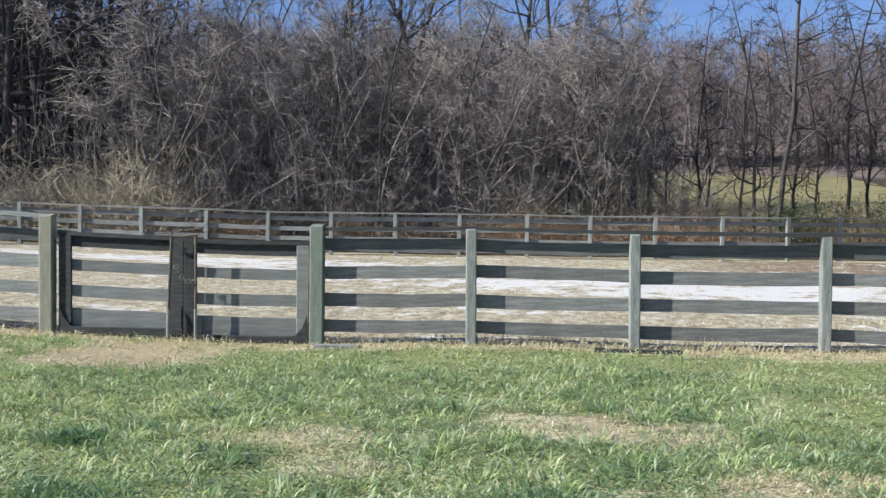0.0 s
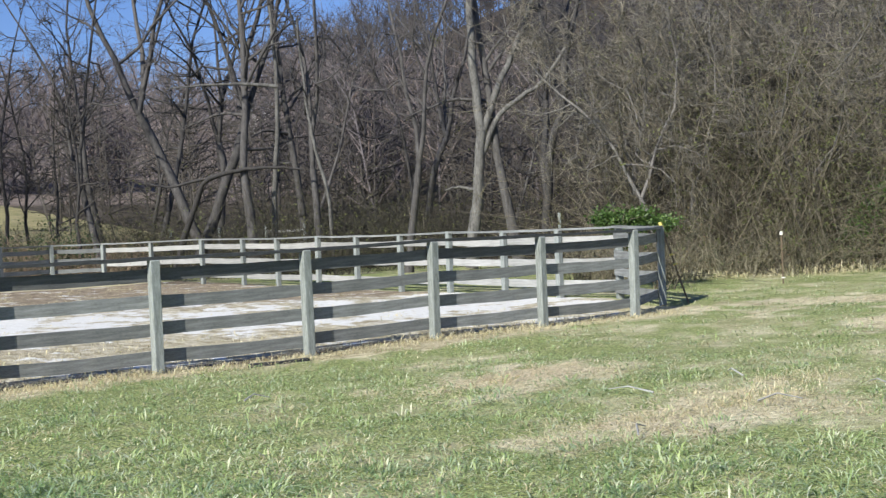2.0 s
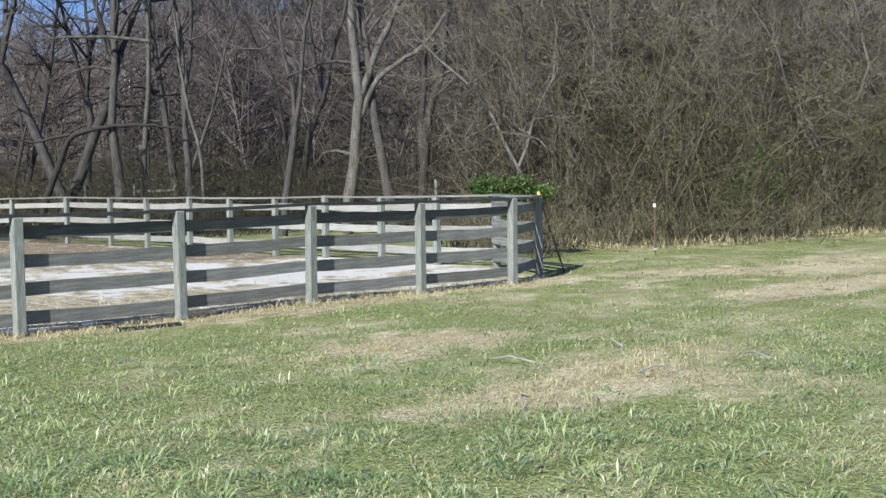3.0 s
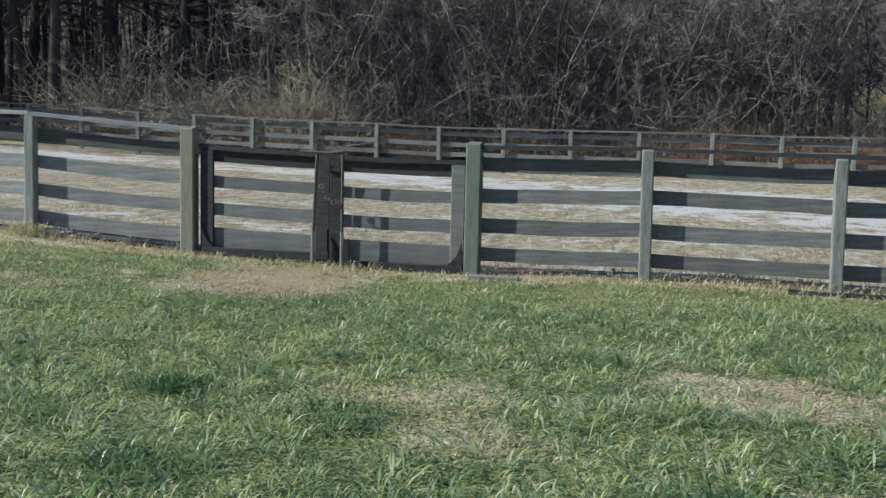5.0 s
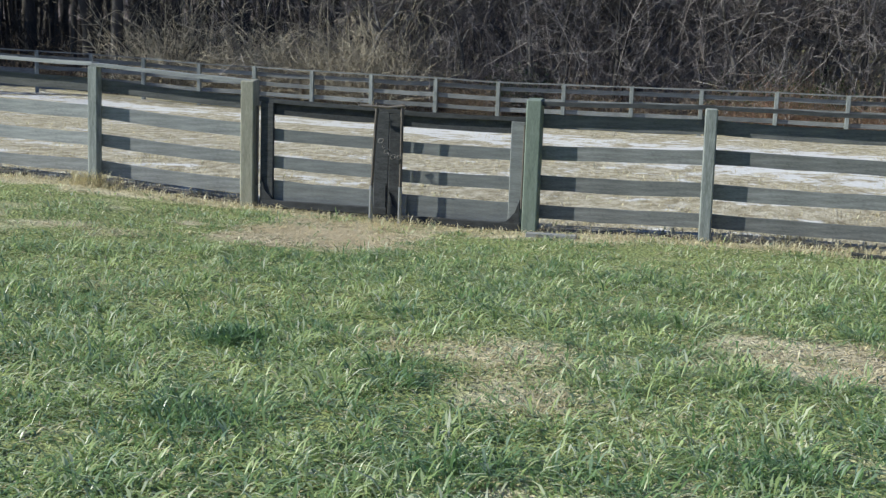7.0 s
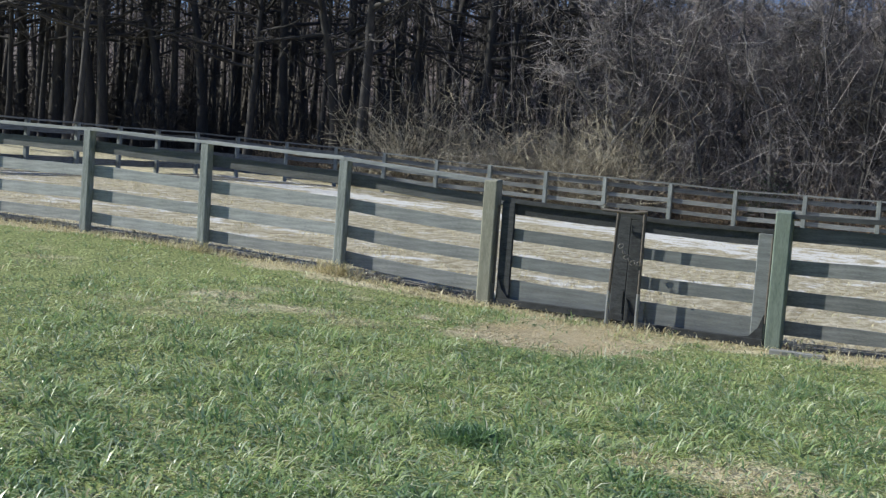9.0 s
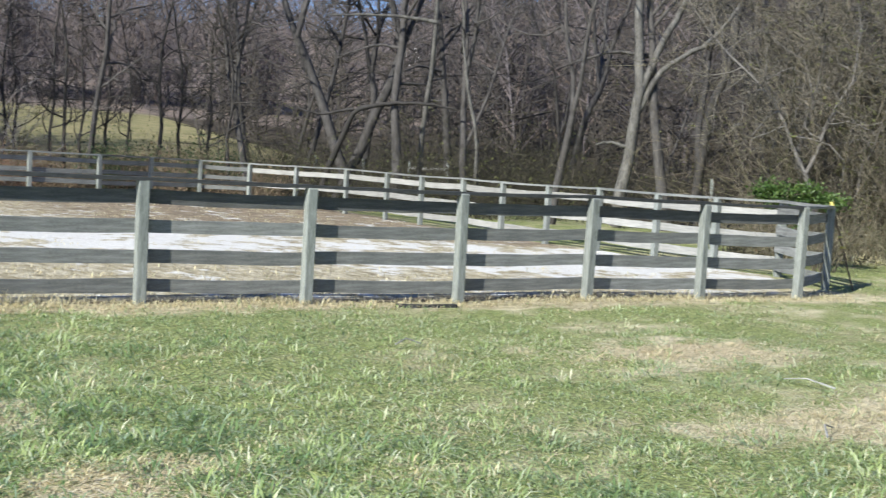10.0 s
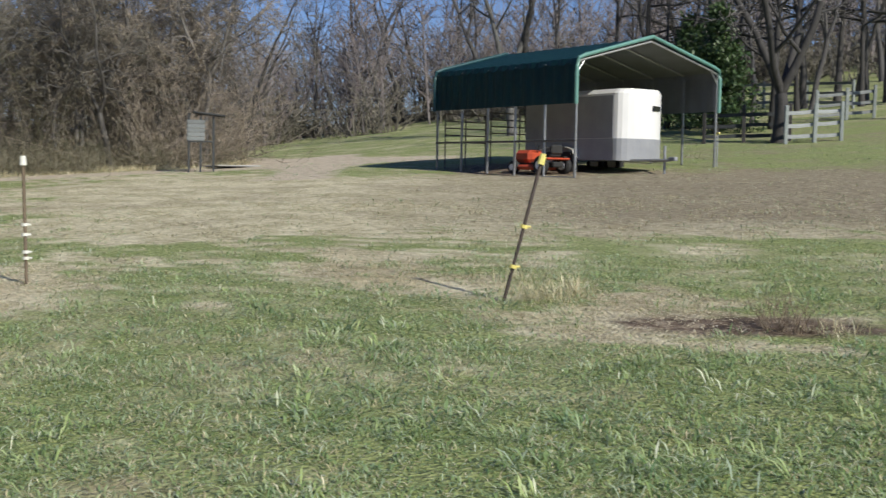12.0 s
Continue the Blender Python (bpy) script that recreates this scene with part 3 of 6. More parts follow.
def fence(points, label, heights, board_mat, post_mat, side, cap=True, skip_first=False, wide=0.13, cap_mat=None, post_w=0.125, skip_last=False, tall=1.385, top_mat=None):
    """A run of post-and-board fence. side: +1 puts the boards to the left of the way along it."""
    x0, y0 = points[0]
    f = thing("board_fence", x0, y0, gz(x0, y0), 0, label, "fence", "riding ring fence")
    zb = gz(x0, y0)
    ends = []
    for i, (x, y) in enumerate(points):
        z = gz(x, y)
        a, b = points[max(i - 1, 0)], points[min(i + 1, len(points) - 1)]
        ang = math.degrees(math.atan2(b[1] - a[1], b[0] - a[0]))
        ends.append((x, y, z))
        if (skip_first and i == 0) or (skip_last and i == len(points) - 1):
            continue
        p = part("post", post_bm(post_w, tall + prng.uniform(-0.015, 0.02), (prng.uniform(-0.02, 0.02), prng.uniform(-0.015, 0.015))), post_mat, f)
        p.matrix_local = pose(x - x0, y - y0, z - zb, 0, 0, ang)
    for (xa, ya, za), (xb, yb, zc) in zip(ends, ends[1:]):
        d = math.hypot(xb - xa, yb - ya)
        ang, rise = math.atan2(yb - ya, xb - xa), zc - za
        for k, h in enumerate(heights):
            jit = prng.uniform(-0.012, 0.012)
            off = side * (post_w / 2 + 0.003) if side > 0 else side * (post_w / 2 + 0.003) - 0.034
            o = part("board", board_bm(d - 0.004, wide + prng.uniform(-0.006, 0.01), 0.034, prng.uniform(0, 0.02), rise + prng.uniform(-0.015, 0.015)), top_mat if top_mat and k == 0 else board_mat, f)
            o.matrix_local = Matrix.Translation((xa - x0, ya - y0, za - zb + rise / 2 + h + jit)) @ Matrix.Rotation(ang, 4, "Z") @ Matrix.Translation((0, off, 0))
        if cap:
            lo = -0.05 if side > 0 else -0.115
            o = part("cap_rail", board_bm(d + 0.002, 0.042, 0.165, 0.006, rise), cap_mat or board_mat, f)
            o.matrix_local = Matrix.Translation((xa - x0, ya - y0, za - zb + rise / 2 + tall)) @ Matrix.Rotation(ang, 4, "Z") @ Matrix.Translation((0, lo, 0))
    return f


FOUR, THREE = (1.185, 0.865, 0.53, 0.205), (1.16, 0.72, 0.28)
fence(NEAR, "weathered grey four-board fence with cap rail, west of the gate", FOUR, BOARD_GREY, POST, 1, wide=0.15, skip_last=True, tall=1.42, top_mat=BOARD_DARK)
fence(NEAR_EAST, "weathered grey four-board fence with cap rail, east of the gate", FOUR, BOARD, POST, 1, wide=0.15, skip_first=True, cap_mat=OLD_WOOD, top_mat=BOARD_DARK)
fence(CORNER, "weathered grey boards turning the ring's corner", FOUR, BOARD, POST, 1, wide=0.15, skip_first=True)
# paler copy of the ring's boards: sun on the inner face is in the colour
fence(EAST, "board fence at the ring's rounded end, sunlight in its pale colour", THREE, BOARD_PALE, POST, -1, skip_first=True, cap_mat=BOARD, wide=0.15)
fence(FAR, "grey four-board fence along the ring's wooded side", FOUR, BOARD, POST, -1, skip_first=True)
fence(WEST, "shaded dark board fence at the ring's end by the woods", THREE, BOARD, POST, -1, skip_first=True, wide=0.2, skip_last=True)


# ---- gate of the ring ----
def build_gate():
    for name, x, y, w, h, m, label in (("gate_post", -5.69, 12.95, 0.165, 1.44, POST_BROWN, "stout lichened square gate post in straw"), ("gate_post", -2.38, 12.9, 0.165, 1.43, POST_GREEN, "stout mossy green square gate post")):
        t = thing(name, x, y, gz(x, y), 0, label, "gate post", "gate posts")
        part("post", post_bm(w, h, (0.0, 0.0)), m, t)
        part("hinge", tubed([(0.1 if x < -4 else -0.1, -0.02, 0.25), (0.1 if x < -4 else -0.1, -0.02, 1.15)], 0.012), ROD, t)

    def leaf(x0, x1, y, zb, label, sag, first):
        g = thing("gate_leaf", x0, y, zb, 0, label, "gate", "gate leaves")
        w = x1 - x0
        for k, (lo, hi) in enumerate(((1.03, 1.17), (0.74, 0.87), (0.42, 0.56), (0.02, 0.28))):
            m = OLD_WOOD if k == 0 else GATE_BOARD
            o = part("top_rail" if k == 0 else "board", board_bm(w, hi - lo, 0.035, 0.01, sag), m, g)
            o.matrix_local = pose(0, 0.04, (lo + hi) / 2 + sag / 2)
        o = part("top_bar", board_bm(w + 0.05, 0.05, 0.06, 0.015, sag), OLD_WOOD, g)
        o.matrix_local = pose(-0.02, 0.0, 1.19 + sag / 2)
        wide = (0.16, 0.17) if first else (0.13, 0.15)
        sm = OLD_WOOD if first else GATE_BOARD
        # old dark wood; shadow on the meeting stiles is also in this colour
        o = part("stile", boxed((0.0, -0.004, -0.02), (wide[0], 0.036, 1.16), 0.008), OLD_WOOD, g)
        o = part("stile", boxed((w - wide[1], -0.004, -0.02 + sag), (w, 0.036, 1.16 + sag), 0.008), sm, g)
        bm = bmesh.new()
        box(bm, (0.0, -0.03, -0.04), (w, -0.006, 0.05), 0.01)
        part("bottom_rail", bm, OLD_WOOD, g)
        for s in (0, 1):
            bm = bmesh.new()
            pts = [(0.02, 0.03), (0.02, 0.30), (0.07, 0.16), (0.16, 0.06), (0.34, 0.03)]
            pts = [((w - p[0]) if s else p[0], p[1]) for p in pts]
            f0 = [bm.verts.new((p[0], -0.026, p[1])) for p in pts]
            f1 = [bm.verts.new((p[0], -0.002, p[1])) for p in pts]
            bm.faces.new(f0)
            bm.faces.new(f1[::-1])
            for i in range(5):
                bm.faces.new((f0[i], f1[i], f1[(i + 1) % 5], f0[(i + 1) % 5]))
            bmesh.ops.recalc_face_normals(bm, faces=bm.faces[:])
            part("corner_brace", bm, OLD_WOOD, g)
        return g

    z = gz(-4, 12.9)
    leaf(-5.55, -4.01, 12.93, z + 0.10, "old wooden gate leaf with blackened frame, closed", -0.05, True)
    g = leaf(-4.00, -2.48, 12.90, z + 0.03, "old wooden gate leaf with rounded lower corners, closed", -0.02, False)
    part("batten", boxed((0.17, -0.004, 0.03), (0.22, 0.034, 0.27), 0.004), GATE_BOARD, g, "pale worn batten")
    for x, lean in ((-4.14, 0.03), (-3.82, 0.0)):
        r = thing("drop_rod", x, 12.78, z - 0.05, 0, "rusty steel drop rod standing before the gate", "rod", "drop rods")
        part("rod", tubed([(-lean, 0, -0.15), (0, 0, 0.7), (lean, 0, 1.36)], 0.018), ROD, r)
        part("collar", tubed([(lean * 0.9, 0, 1.22), (lean, 0, 1.30)], 0.022), ROD, r)
        part("foot", tubed([(-lean * 0.6, 0, 0.02), (-lean * 0.45, 0, 0.45)], 0.022), STEEL, r)
    c = thing("latch_bar", -3.97, 12.77, z + 1.275, 0, "dark iron bar across the rods' tops", "latch")
    part("bar", tubed([(-0.33, 0, 0.0), (0, 0, -0.01), (0.18, 0, 0.015)], 0.016), ROD, c)
    part("hook", tubed([(-0.33, 0, 0.0), (-0.36, 0, 0.03), (-0.31, 0.02, 0.06)], 0.01), ROD, c)
    c = thing("latch_chain", -4.08, 12.76, z + 0.78, 0, "short galvanised chain tying the gate leaves", "chain")
    for k in range(7):
        bm = bmesh.new()
        ring = [(0.022 * math.cos(t), 0.0, 0.034 * math.sin(t)) for t in [math.tau * i / 8 for i in range(9)]]
        tube(bm, ring, 0.006, 5, caps=False)
        o = part("link", bm, CHAIN, c)
        u = k / 6
        o.matrix_local = pose(0.03 + 0.22 * u, -0.01, 0.12 - 0.42 * u + 0.25 * u * u, 90 * (k % 2), 60, 0)
    for x in (-2.1,):
        p = thing("plank", x, 12.55, gz(x, 12.55) + 0.012, 4, "short bleached plank lying in the grass", "plank")
        part("board", boxed((-0.25, -0.05, -0.02), (0.28, 0.06, 0.03), 0.005), BOARD_PALE, p)
    for x, y, ln in ((0.9, 12.55, 1.0), (6.6, 12.5, 0.8)):
        p = thing("rotten_rail", x, y, gz(x, y) + 0.015, -3, "dark rotten rail lying under the fence", "rail", "fallen rails")
        part("board", board_bm(ln, 0.06, 0.09, 0.01, 0.0), OLD_WOOD, p)


build_gate()


# ---- electric fence stakes ----
DARK_ROD = mat("dark_rod", (0.07, 0.05, 0.04), (0.035, 0.028, 0.024), rough=0.7, vary=0.1)
YELLOW = mat("yellow_plastic", (0.75, 0.66, 0.20), (0.6, 0.52, 0.15), rough=0.5, vary=0.05, bump=0)
WHITE_PLASTIC = mat("white_plastic", (0.78, 0.77, 0.70), (0.62, 0.61, 0.55), rough=0.5, vary=0.05, bump=0)


TAN_ROD = mat("tan_rod", (0.20, 0.15, 0.10), (0.11, 0.085, 0.06), rough=0.8, vary=0.1)


def stake(x, y, h, dx, dy, label, marks, cap_mat, rod_mat=None):
    t = thing("fence_stake", x, y, gz(x, y), 0, label, "stake", "electric fence stakes")
    top = Vector((dx, dy, h))
    part("rod", tubed([top * -0.2, top * 0.5, top], 0.017, 6), rod_mat or DARK_ROD, t)
    part("cap", tubed([top * 0.955, top * 1.0, top * 1.03], 0.036, 8, 0.028), cap_mat, t, "plastic insulator cap")
    for u in marks:
        c = top * u
        o = part("insulator", tubed([c - top * 0.012, c + top * 0.012], 0.034, 8), cap_mat, t)
        bm = tubed([c, c + Vector((0.0, -0.06, 0.0))], 0.012, 6)
        part("clip", bm, cap_mat, o)


stake(15.85, 13.75, 1.42, -0.33, 0.3, "leaning brown stake with yellow insulators beside the fence corner", (0.62, 0.5), YELLOW, TAN_ROD)
stake(20.5, 15.3, 1.08, -0.01, 0.0, "thin upright stake with white insulators in rough grass", (0.12,), WHITE_PLASTIC, TAN_ROD)
stake(16.1, 4.89, 1.23, 0.02, -0.09, "thin rusty stake with white cap in withered grass", (0.24, 0.17), WHITE_PLASTIC, TAN_ROD)
stake(12.28, 0.02, 1.27, 0.02, 0.03, "thin rusty stake with four pale insulators in grass", (0.48, 0.40, 0.26, 0.21), WHITE_PLASTIC, TAN_ROD)
stake(9.21, -4.03, 1.26, 0.02, -0.34, "leaning black stake with yellow cap in withered grass", (0.52, 0.24), YELLOW)


def wood_stake(x, y, h, label):
    t = thing("wooden_post", x, y, gz(x, y), prng.uniform(0, 90), label, "post", "old field posts")
    part("post", post_bm(0.09, h, (0.02, 0.01), 0.03), POST, t)


wood_stake(28.5, 6.1, 0.98, "short bleached wooden post at the thicket's edge")
for bx, by in ((18.6, 43.2), (20.3, 42.3), (21.9, 41.4), (23.2, 40.6), (25.5, 27.9)):
    wood_stake(bx, by, 1.75, "grey wooden pasture post behind the ring")
t = thing("pasture_rail", 21.9, 41.4, gz(21.9, 41.4), math.degrees(math.atan2(-0.8, 1.3)), "two grey rails between pasture posts behind the ring", "rail")
for hh in (1.5, 1.0):
    o = part("rail", board_bm(1.55, 0.1, 0.035, 0.01, 0.03), BOARD_PALE, t)
    o.matrix_local = pose(0, 0.04, hh)


# ---- carport with horse trailer ----
ROOF_GREEN = mat("green_sheet", (0.013, 0.068, 0.076), (0.009, 0.048, 0.056), rough=0.45, scale=1.2, fine=8, vary=0.05, bump=0.03)
TRIM_GREEN = mat("green_trim", (0.14, 0.30, 0.26), (0.10, 0.24, 0.2), rough=0.45, vary=0.03, bump=0.02)
SHEET_GREY = mat("pale_sheet_back", (0.32, 0.33, 0.34), (0.25, 0.26, 0.27), rough=0.5, scale=1.5, vary=0.03, bump=0.03)
WHITE_PAINT = mat("white_paint", (0.80, 0.80, 0.79), (0.72, 0.72, 0.71), rough=0.35, scale=1.5, vary=0.02, bump=0.02, coat=0.2)
# grey taken darker to hold the carport's shade on the trailer's side
GREY_PAINT = mat("grey_paint", (0.33, 0.34, 0.36), (0.25, 0.26, 0.28), rough=0.45, scale=2, vary=0.02, bump=0.03)
ORANGE = mat("orange_paint", (0.55, 0.09, 0.04), (0.36, 0.06, 0.03), rough=0.4, scale=4, vary=0.03, bump=0.02)
RUBBER = mat("rubber", (0.03, 0.03, 0.03), (0.018, 0.018, 0.018), rough=0.85, vary=0.05)
DARK_GLASS = mat("dark_glass", (0.02, 0.022, 0.025), (0.015, 0.016, 0.018), rough=0.08, vary=0.0, bump=0)
PW, PL, EAVE, RIDGE, PANEL = 5.5, 6.7, 3.16, 3.98, 2.02


def ribbed(points, length, rib, depth, thick):
    """A ribbed sheet: the outline points (y, z) swept along x, with ribs across the outline's way."""
    bm = bmesh.new()
    n = int(length / rib)
    rows = []
    for i in range(n + 1):
        x = length * i / n
        row = []
        for k, (y, z) in enumerate(points):
            a, b = points[max(k - 1, 0)], points[min(k + 1, len(points) - 1)]
            d = Vector((b[0] - a[0], b[1] - a[1])).normalized()
            off = depth * (1 if i % 4 in (1, 2) else 0)
            row.append(bm.verts.new((x, y - d[1] * off, z + d[0] * off)))
        rows.append(row)
    for r0, r1 in zip(rows, rows[1:]):
        for k in range(len(points) - 1):
            bm.faces.new((r0[k], r0[k + 1], r1[k + 1], r1[k]))
    r = bmesh.ops.solidify(bm, geom=bm.faces[:], thickness=thick)
    bmesh.ops.recalc_face_normals(bm, faces=bm.faces[:])
    return bm


def build_carport():
    ax, ay = 28.83, -13.51
    c = thing("carport", ax, ay, gz(ax, ay), 17.1, "green metal carport with half-height sides on steel legs", "carport")
    roof = [(-PW - 0.04, EAVE - 0.1), (-PW, EAVE + 0.06), (-PW + 0.22, EAVE + 0.14), (-PW / 2, RIDGE), (-0.22, EAVE + 0.14), (0.0, EAVE + 0.06), (0.04, EAVE - 0.1)]
    part("roof", ribbed(roof, PL, 0.11, 0.022, 0.01), ROOF_GREEN, c, "dark green ribbed metal roof")
    part("ceiling_sheet", ribbed([(y * 0.985 - 0.03, z - 0.05) for y, z in roof], PL, 0.4, 0.01, 0.006), SHEET_GREY, c, "pale underside of the roof")
    part("side_panel", ribbed([(0.045, EAVE - 0.05), (0.045, PANEL)], PL, 0.11, -0.02, 0.008), ROOF_GREEN, c, "dark green ribbed side sheet")
    part("side_panel", ribbed([(-PW - 0.045, EAVE - 0.05), (-PW - 0.045, PANEL)], PL, 0.11, 0.02, 0.008), ROOF_GREEN, c)
    part("side_lining", ribbed([(-PW + 0.02, EAVE), (-PW + 0.02, PANEL + 0.01)], PL, 0.11, 0.02, 0.006), SHEET_GREY, c, "pale inner side of the sheet")
    part("side_lining", ribbed([(-0.02, EAVE), (-0.02, PANEL + 0.01)], PL, 0.11, 0.02, 0.006), SHEET_GREY, c)
    for x in (-0.03, PL + 0.03):
        bm = bmesh.new()
        tube(bm, [(x, 0.06, PANEL - 0.02), (x, 0.06, EAVE - 0.15), (x, 0.0, EAVE + 0.08), (x, -0.22, EAVE + 0.17), (x, -PW / 2, RIDGE + 0.04), (x, -PW + 0.22, EAVE + 0.17), (x, -PW, EAVE + 0.08), (x, -PW - 0.06, EAVE - 0.15), (x, -PW - 0.06, PANEL - 0.02)], 0.055, 8)
        part("gable_trim", bm, TRIM_GREEN if x < 0 else ROOF_GREEN, c, "green gable trim")
    for i in range(6):
        x = PL * i / 5 * 0.985 + 0.03
        for y in (0.0, -PW):
            part("leg", boxed((x - 0.03, y - 0.03, -0.35), (x + 0.03, y + 0.03, EAVE - 0.02), 0.006), STEEL, c)
        bm = bmesh.new()
        tube(bm, [(x, -0.0, EAVE - 0.02), (x, -0.25, EAVE + 0.06), (x, -PW / 2, RIDGE - 0.1), (x, -PW + 0.25, EAVE + 0.06), (x, -PW, EAVE - 0.02)], 0.03, 6)
        part("rafter", bm, STEEL, c)
    for x, s in ((0.03, 1), (PL * 0.985 + 0.03, -1)):
        for y, q in ((0.0, -1), (-PW, 1)):
            part("knee_brace", tubed([(x, y, EAVE - 0.3), (x, y + q * 0.26, EAVE + 0.04)], 0.02, 6), STEEL, c)
    part("side_rail", boxed((0.0, -0.03, 0.98), (PL, 0.03, 1.04), 0.008), ROD, c, "dark rail between the legs")
    part("base_rail", boxed((0.0, -0.028, -0.03), (PL, 0.028, 0.03), 0.008), STEEL, c)
    part("base_rail", boxed((0.0, -PW - 0.028, 0.1), (PL, -PW + 0.028, 0.16), 0.008), STEEL, c)
    M = c.matrix_world

    def at(x, y, z=0.0):
        p = M @ Vector((x, y, 0))
        return p.x, p.y, gz(p.x, p.y) + z

    # trailer, nose towards the open gable
    t = thing("horse_trailer", *at(0.25, -2.88, -0.07), 17.1, "white and grey horse trailer with rounded nose, under the carport", "trailer")
    hw, ln = 0.88, 4.4

    def shell(z0, z1, grow=0.0, crown=0.0):
        bm = bmesh.new()
        arc = [(0.42 * (1 - math.cos(t)) - grow * math.cos(t), (hw + grow) * math.sin(t)) for t in [radians(-90 + 15 * i) for i in range(13)]]
        out = [(ln, -hw - grow), *arc, (ln, hw + grow)]
        lo = [bm.verts.new((x, y, z0)) for x, y in out]
        hi = [bm.verts.new((x, y, z1)) for x, y in out]
        top = [bm.verts.new((max(x, 0.07) if crown else x, y * (0.86 if crown else 1), z1 + crown)) for x, y in out]
        n = len(out)
        for a, b in ((lo, hi), (hi, top)):
            if a is hi and not crown:
                continue
            for k in range(n):
                bm.faces.new((a[k], a[(k + 1) % n], b[(k + 1) % n], b[k]))
        bm.faces.new((top if crown else hi))
        bm.faces.new(lo[::-1])
        bmesh.ops.recalc_face_normals(bm, faces=bm.faces[:])
        return bm

    part("lower_body", shell(0.42, 1.05, 0.012), GREY_PAINT, t, "grey lower body")
    part("upper_body", shell(1.05, 2.34, 0.0, 0.13), WHITE_PAINT, t, "white upper body")
    part("side_skin", boxed((0.46, hw + 0.002, 1.06), (ln, hw + 0.014, 2.28), 0.004), GREY_PAINT, t, "grey aluminium side sheets, darkened for the carport's shade")
    part("side_skin", boxed((0.5, -hw - 0.014, 1.06), (ln, -hw - 0.002, 2.28), 0.004), GREY_PAINT, t)
    part("front_window", boxed((-0.02, -0.2, -0.075), (0.02, 0.2, 0.075), 0.018, Matrix.Translation((0.035, -0.41, 1.93)) @ Matrix.Rotation(radians(14), 4, "Z")), DARK_GLASS, t, "dark nose window")
    for x in (2.3, 3.1):
        for s in (1, -1):
            bm = bmesh.new()
            bmesh.ops.create_cone(bm, cap_ends=True, segments=20, radius1=0.34, radius2=0.34, depth=0.2, matrix=Matrix.Translation((x, s * (hw + 0.05), 0.34)) @ Matrix.Rotation(radians(90), 4, "X"))
            w = part("tyre", bm, RUBBER, t)
            bm = bmesh.new()
            bmesh.ops.create_cone(bm, cap_ends=True, segments=16, radius1=0.19, radius2=0.16, depth=0.215, matrix=Matrix.Translation((x, s * (hw + 0.055), 0.34)) @ Matrix.Rotation(radians(90), 4, "X"))
            part("rim", bm, WHITE_PAINT, w)
    for s in (1, -1):
        bm = bmesh.new()
        pts = [(1.85, 0.5), (1.95, 0.74), (2.3, 0.82), (3.1, 0.82), (3.45, 0.74), (3.55, 0.5)]
        lo = [bm.verts.new((x, s * hw, z)) for x, z in pts]
        hi = [bm.verts.new((x, s * (hw + 0.22), z)) for x, z in pts]
        for k in range(5):
            bm.faces.new((lo[k], lo[k + 1], hi[k + 1], hi[k]))
        bmesh.ops.solidify(bm, geom=bm.faces[:], thickness=0.02)
        part("fender", bm, WHITE_PAINT, t, "white fender")
    part("tongue", tubed([(0.3, -0.6, 0.42), (-1.0, 0, 0.45)], 0.045, 6), STEEL, t)
    part("tongue", tubed([(0.3, 0.6, 0.42), (-1.0, 0, 0.45)], 0.045, 6), STEEL, t)
    part("jack", tubed([(-0.75, 0.0, 0.04), (-0.75, 0, 0.85)], 0.04, 8), STEEL, t)
    part("jack_foot", boxed((-0.86, -0.1, -0.01), (-0.64, 0.1, 0.045), 0.01), STEEL, t)
    part("coupler", boxed((-1.2, -0.07, 0.42), (-0.95, 0.07, 0.54), 0.02), GREY_PAINT, t)
    # mower
    m = thing("ride_on_mower", *at(2.45, -0.85), 20, "orange ride-on mower with black tyres, under the carport", "mower")
    part("hood", boxed((0.2, -0.3, 0.33), (0.9, 0.3, 0.70), 0.1), ORANGE, m)
    part("grille", boxed((0.84, -0.2, 0.36), (0.875, 0.2, 0.56), 0.01), RUBBER, m, "black grille")
    part("deck", boxed((-0.2, -0.55, 0.12), (0.5, 0.55, 0.27), 0.06), ORANGE, m)
    part("chassis", boxed((-0.72, -0.2, 0.2), (0.8, 0.2, 0.36), 0.03), RUBBER, m, "black chassis")
    part("seat", boxed((-0.6, -0.22, 0.5), (-0.2, 0.22, 0.6), 0.04), RUBBER, m)
    part("seat_back", boxed((-0.66, -0.22, 0.58), (-0.56, 0.22, 0.85), 0.04), RUBBER, m)
    part("fender", boxed((-0.72, -0.46, 0.42), (-0.2, 0.46, 0.48), 0.025), ORANGE, m)
    part("steering_wheel", tubed([(0.12 + 0.03 * math.sin(a), 0.17 * math.cos(a), 0.86 + 0.12 * math.sin(a)) for a in [math.tau * i / 12 for i in range(13)]], 0.015, 6), RUBBER, m)
    part("steering_column", tubed([(0.2, 0, 0.65), (0.12, 0, 0.86)], 0.02, 6), RUBBER, m)
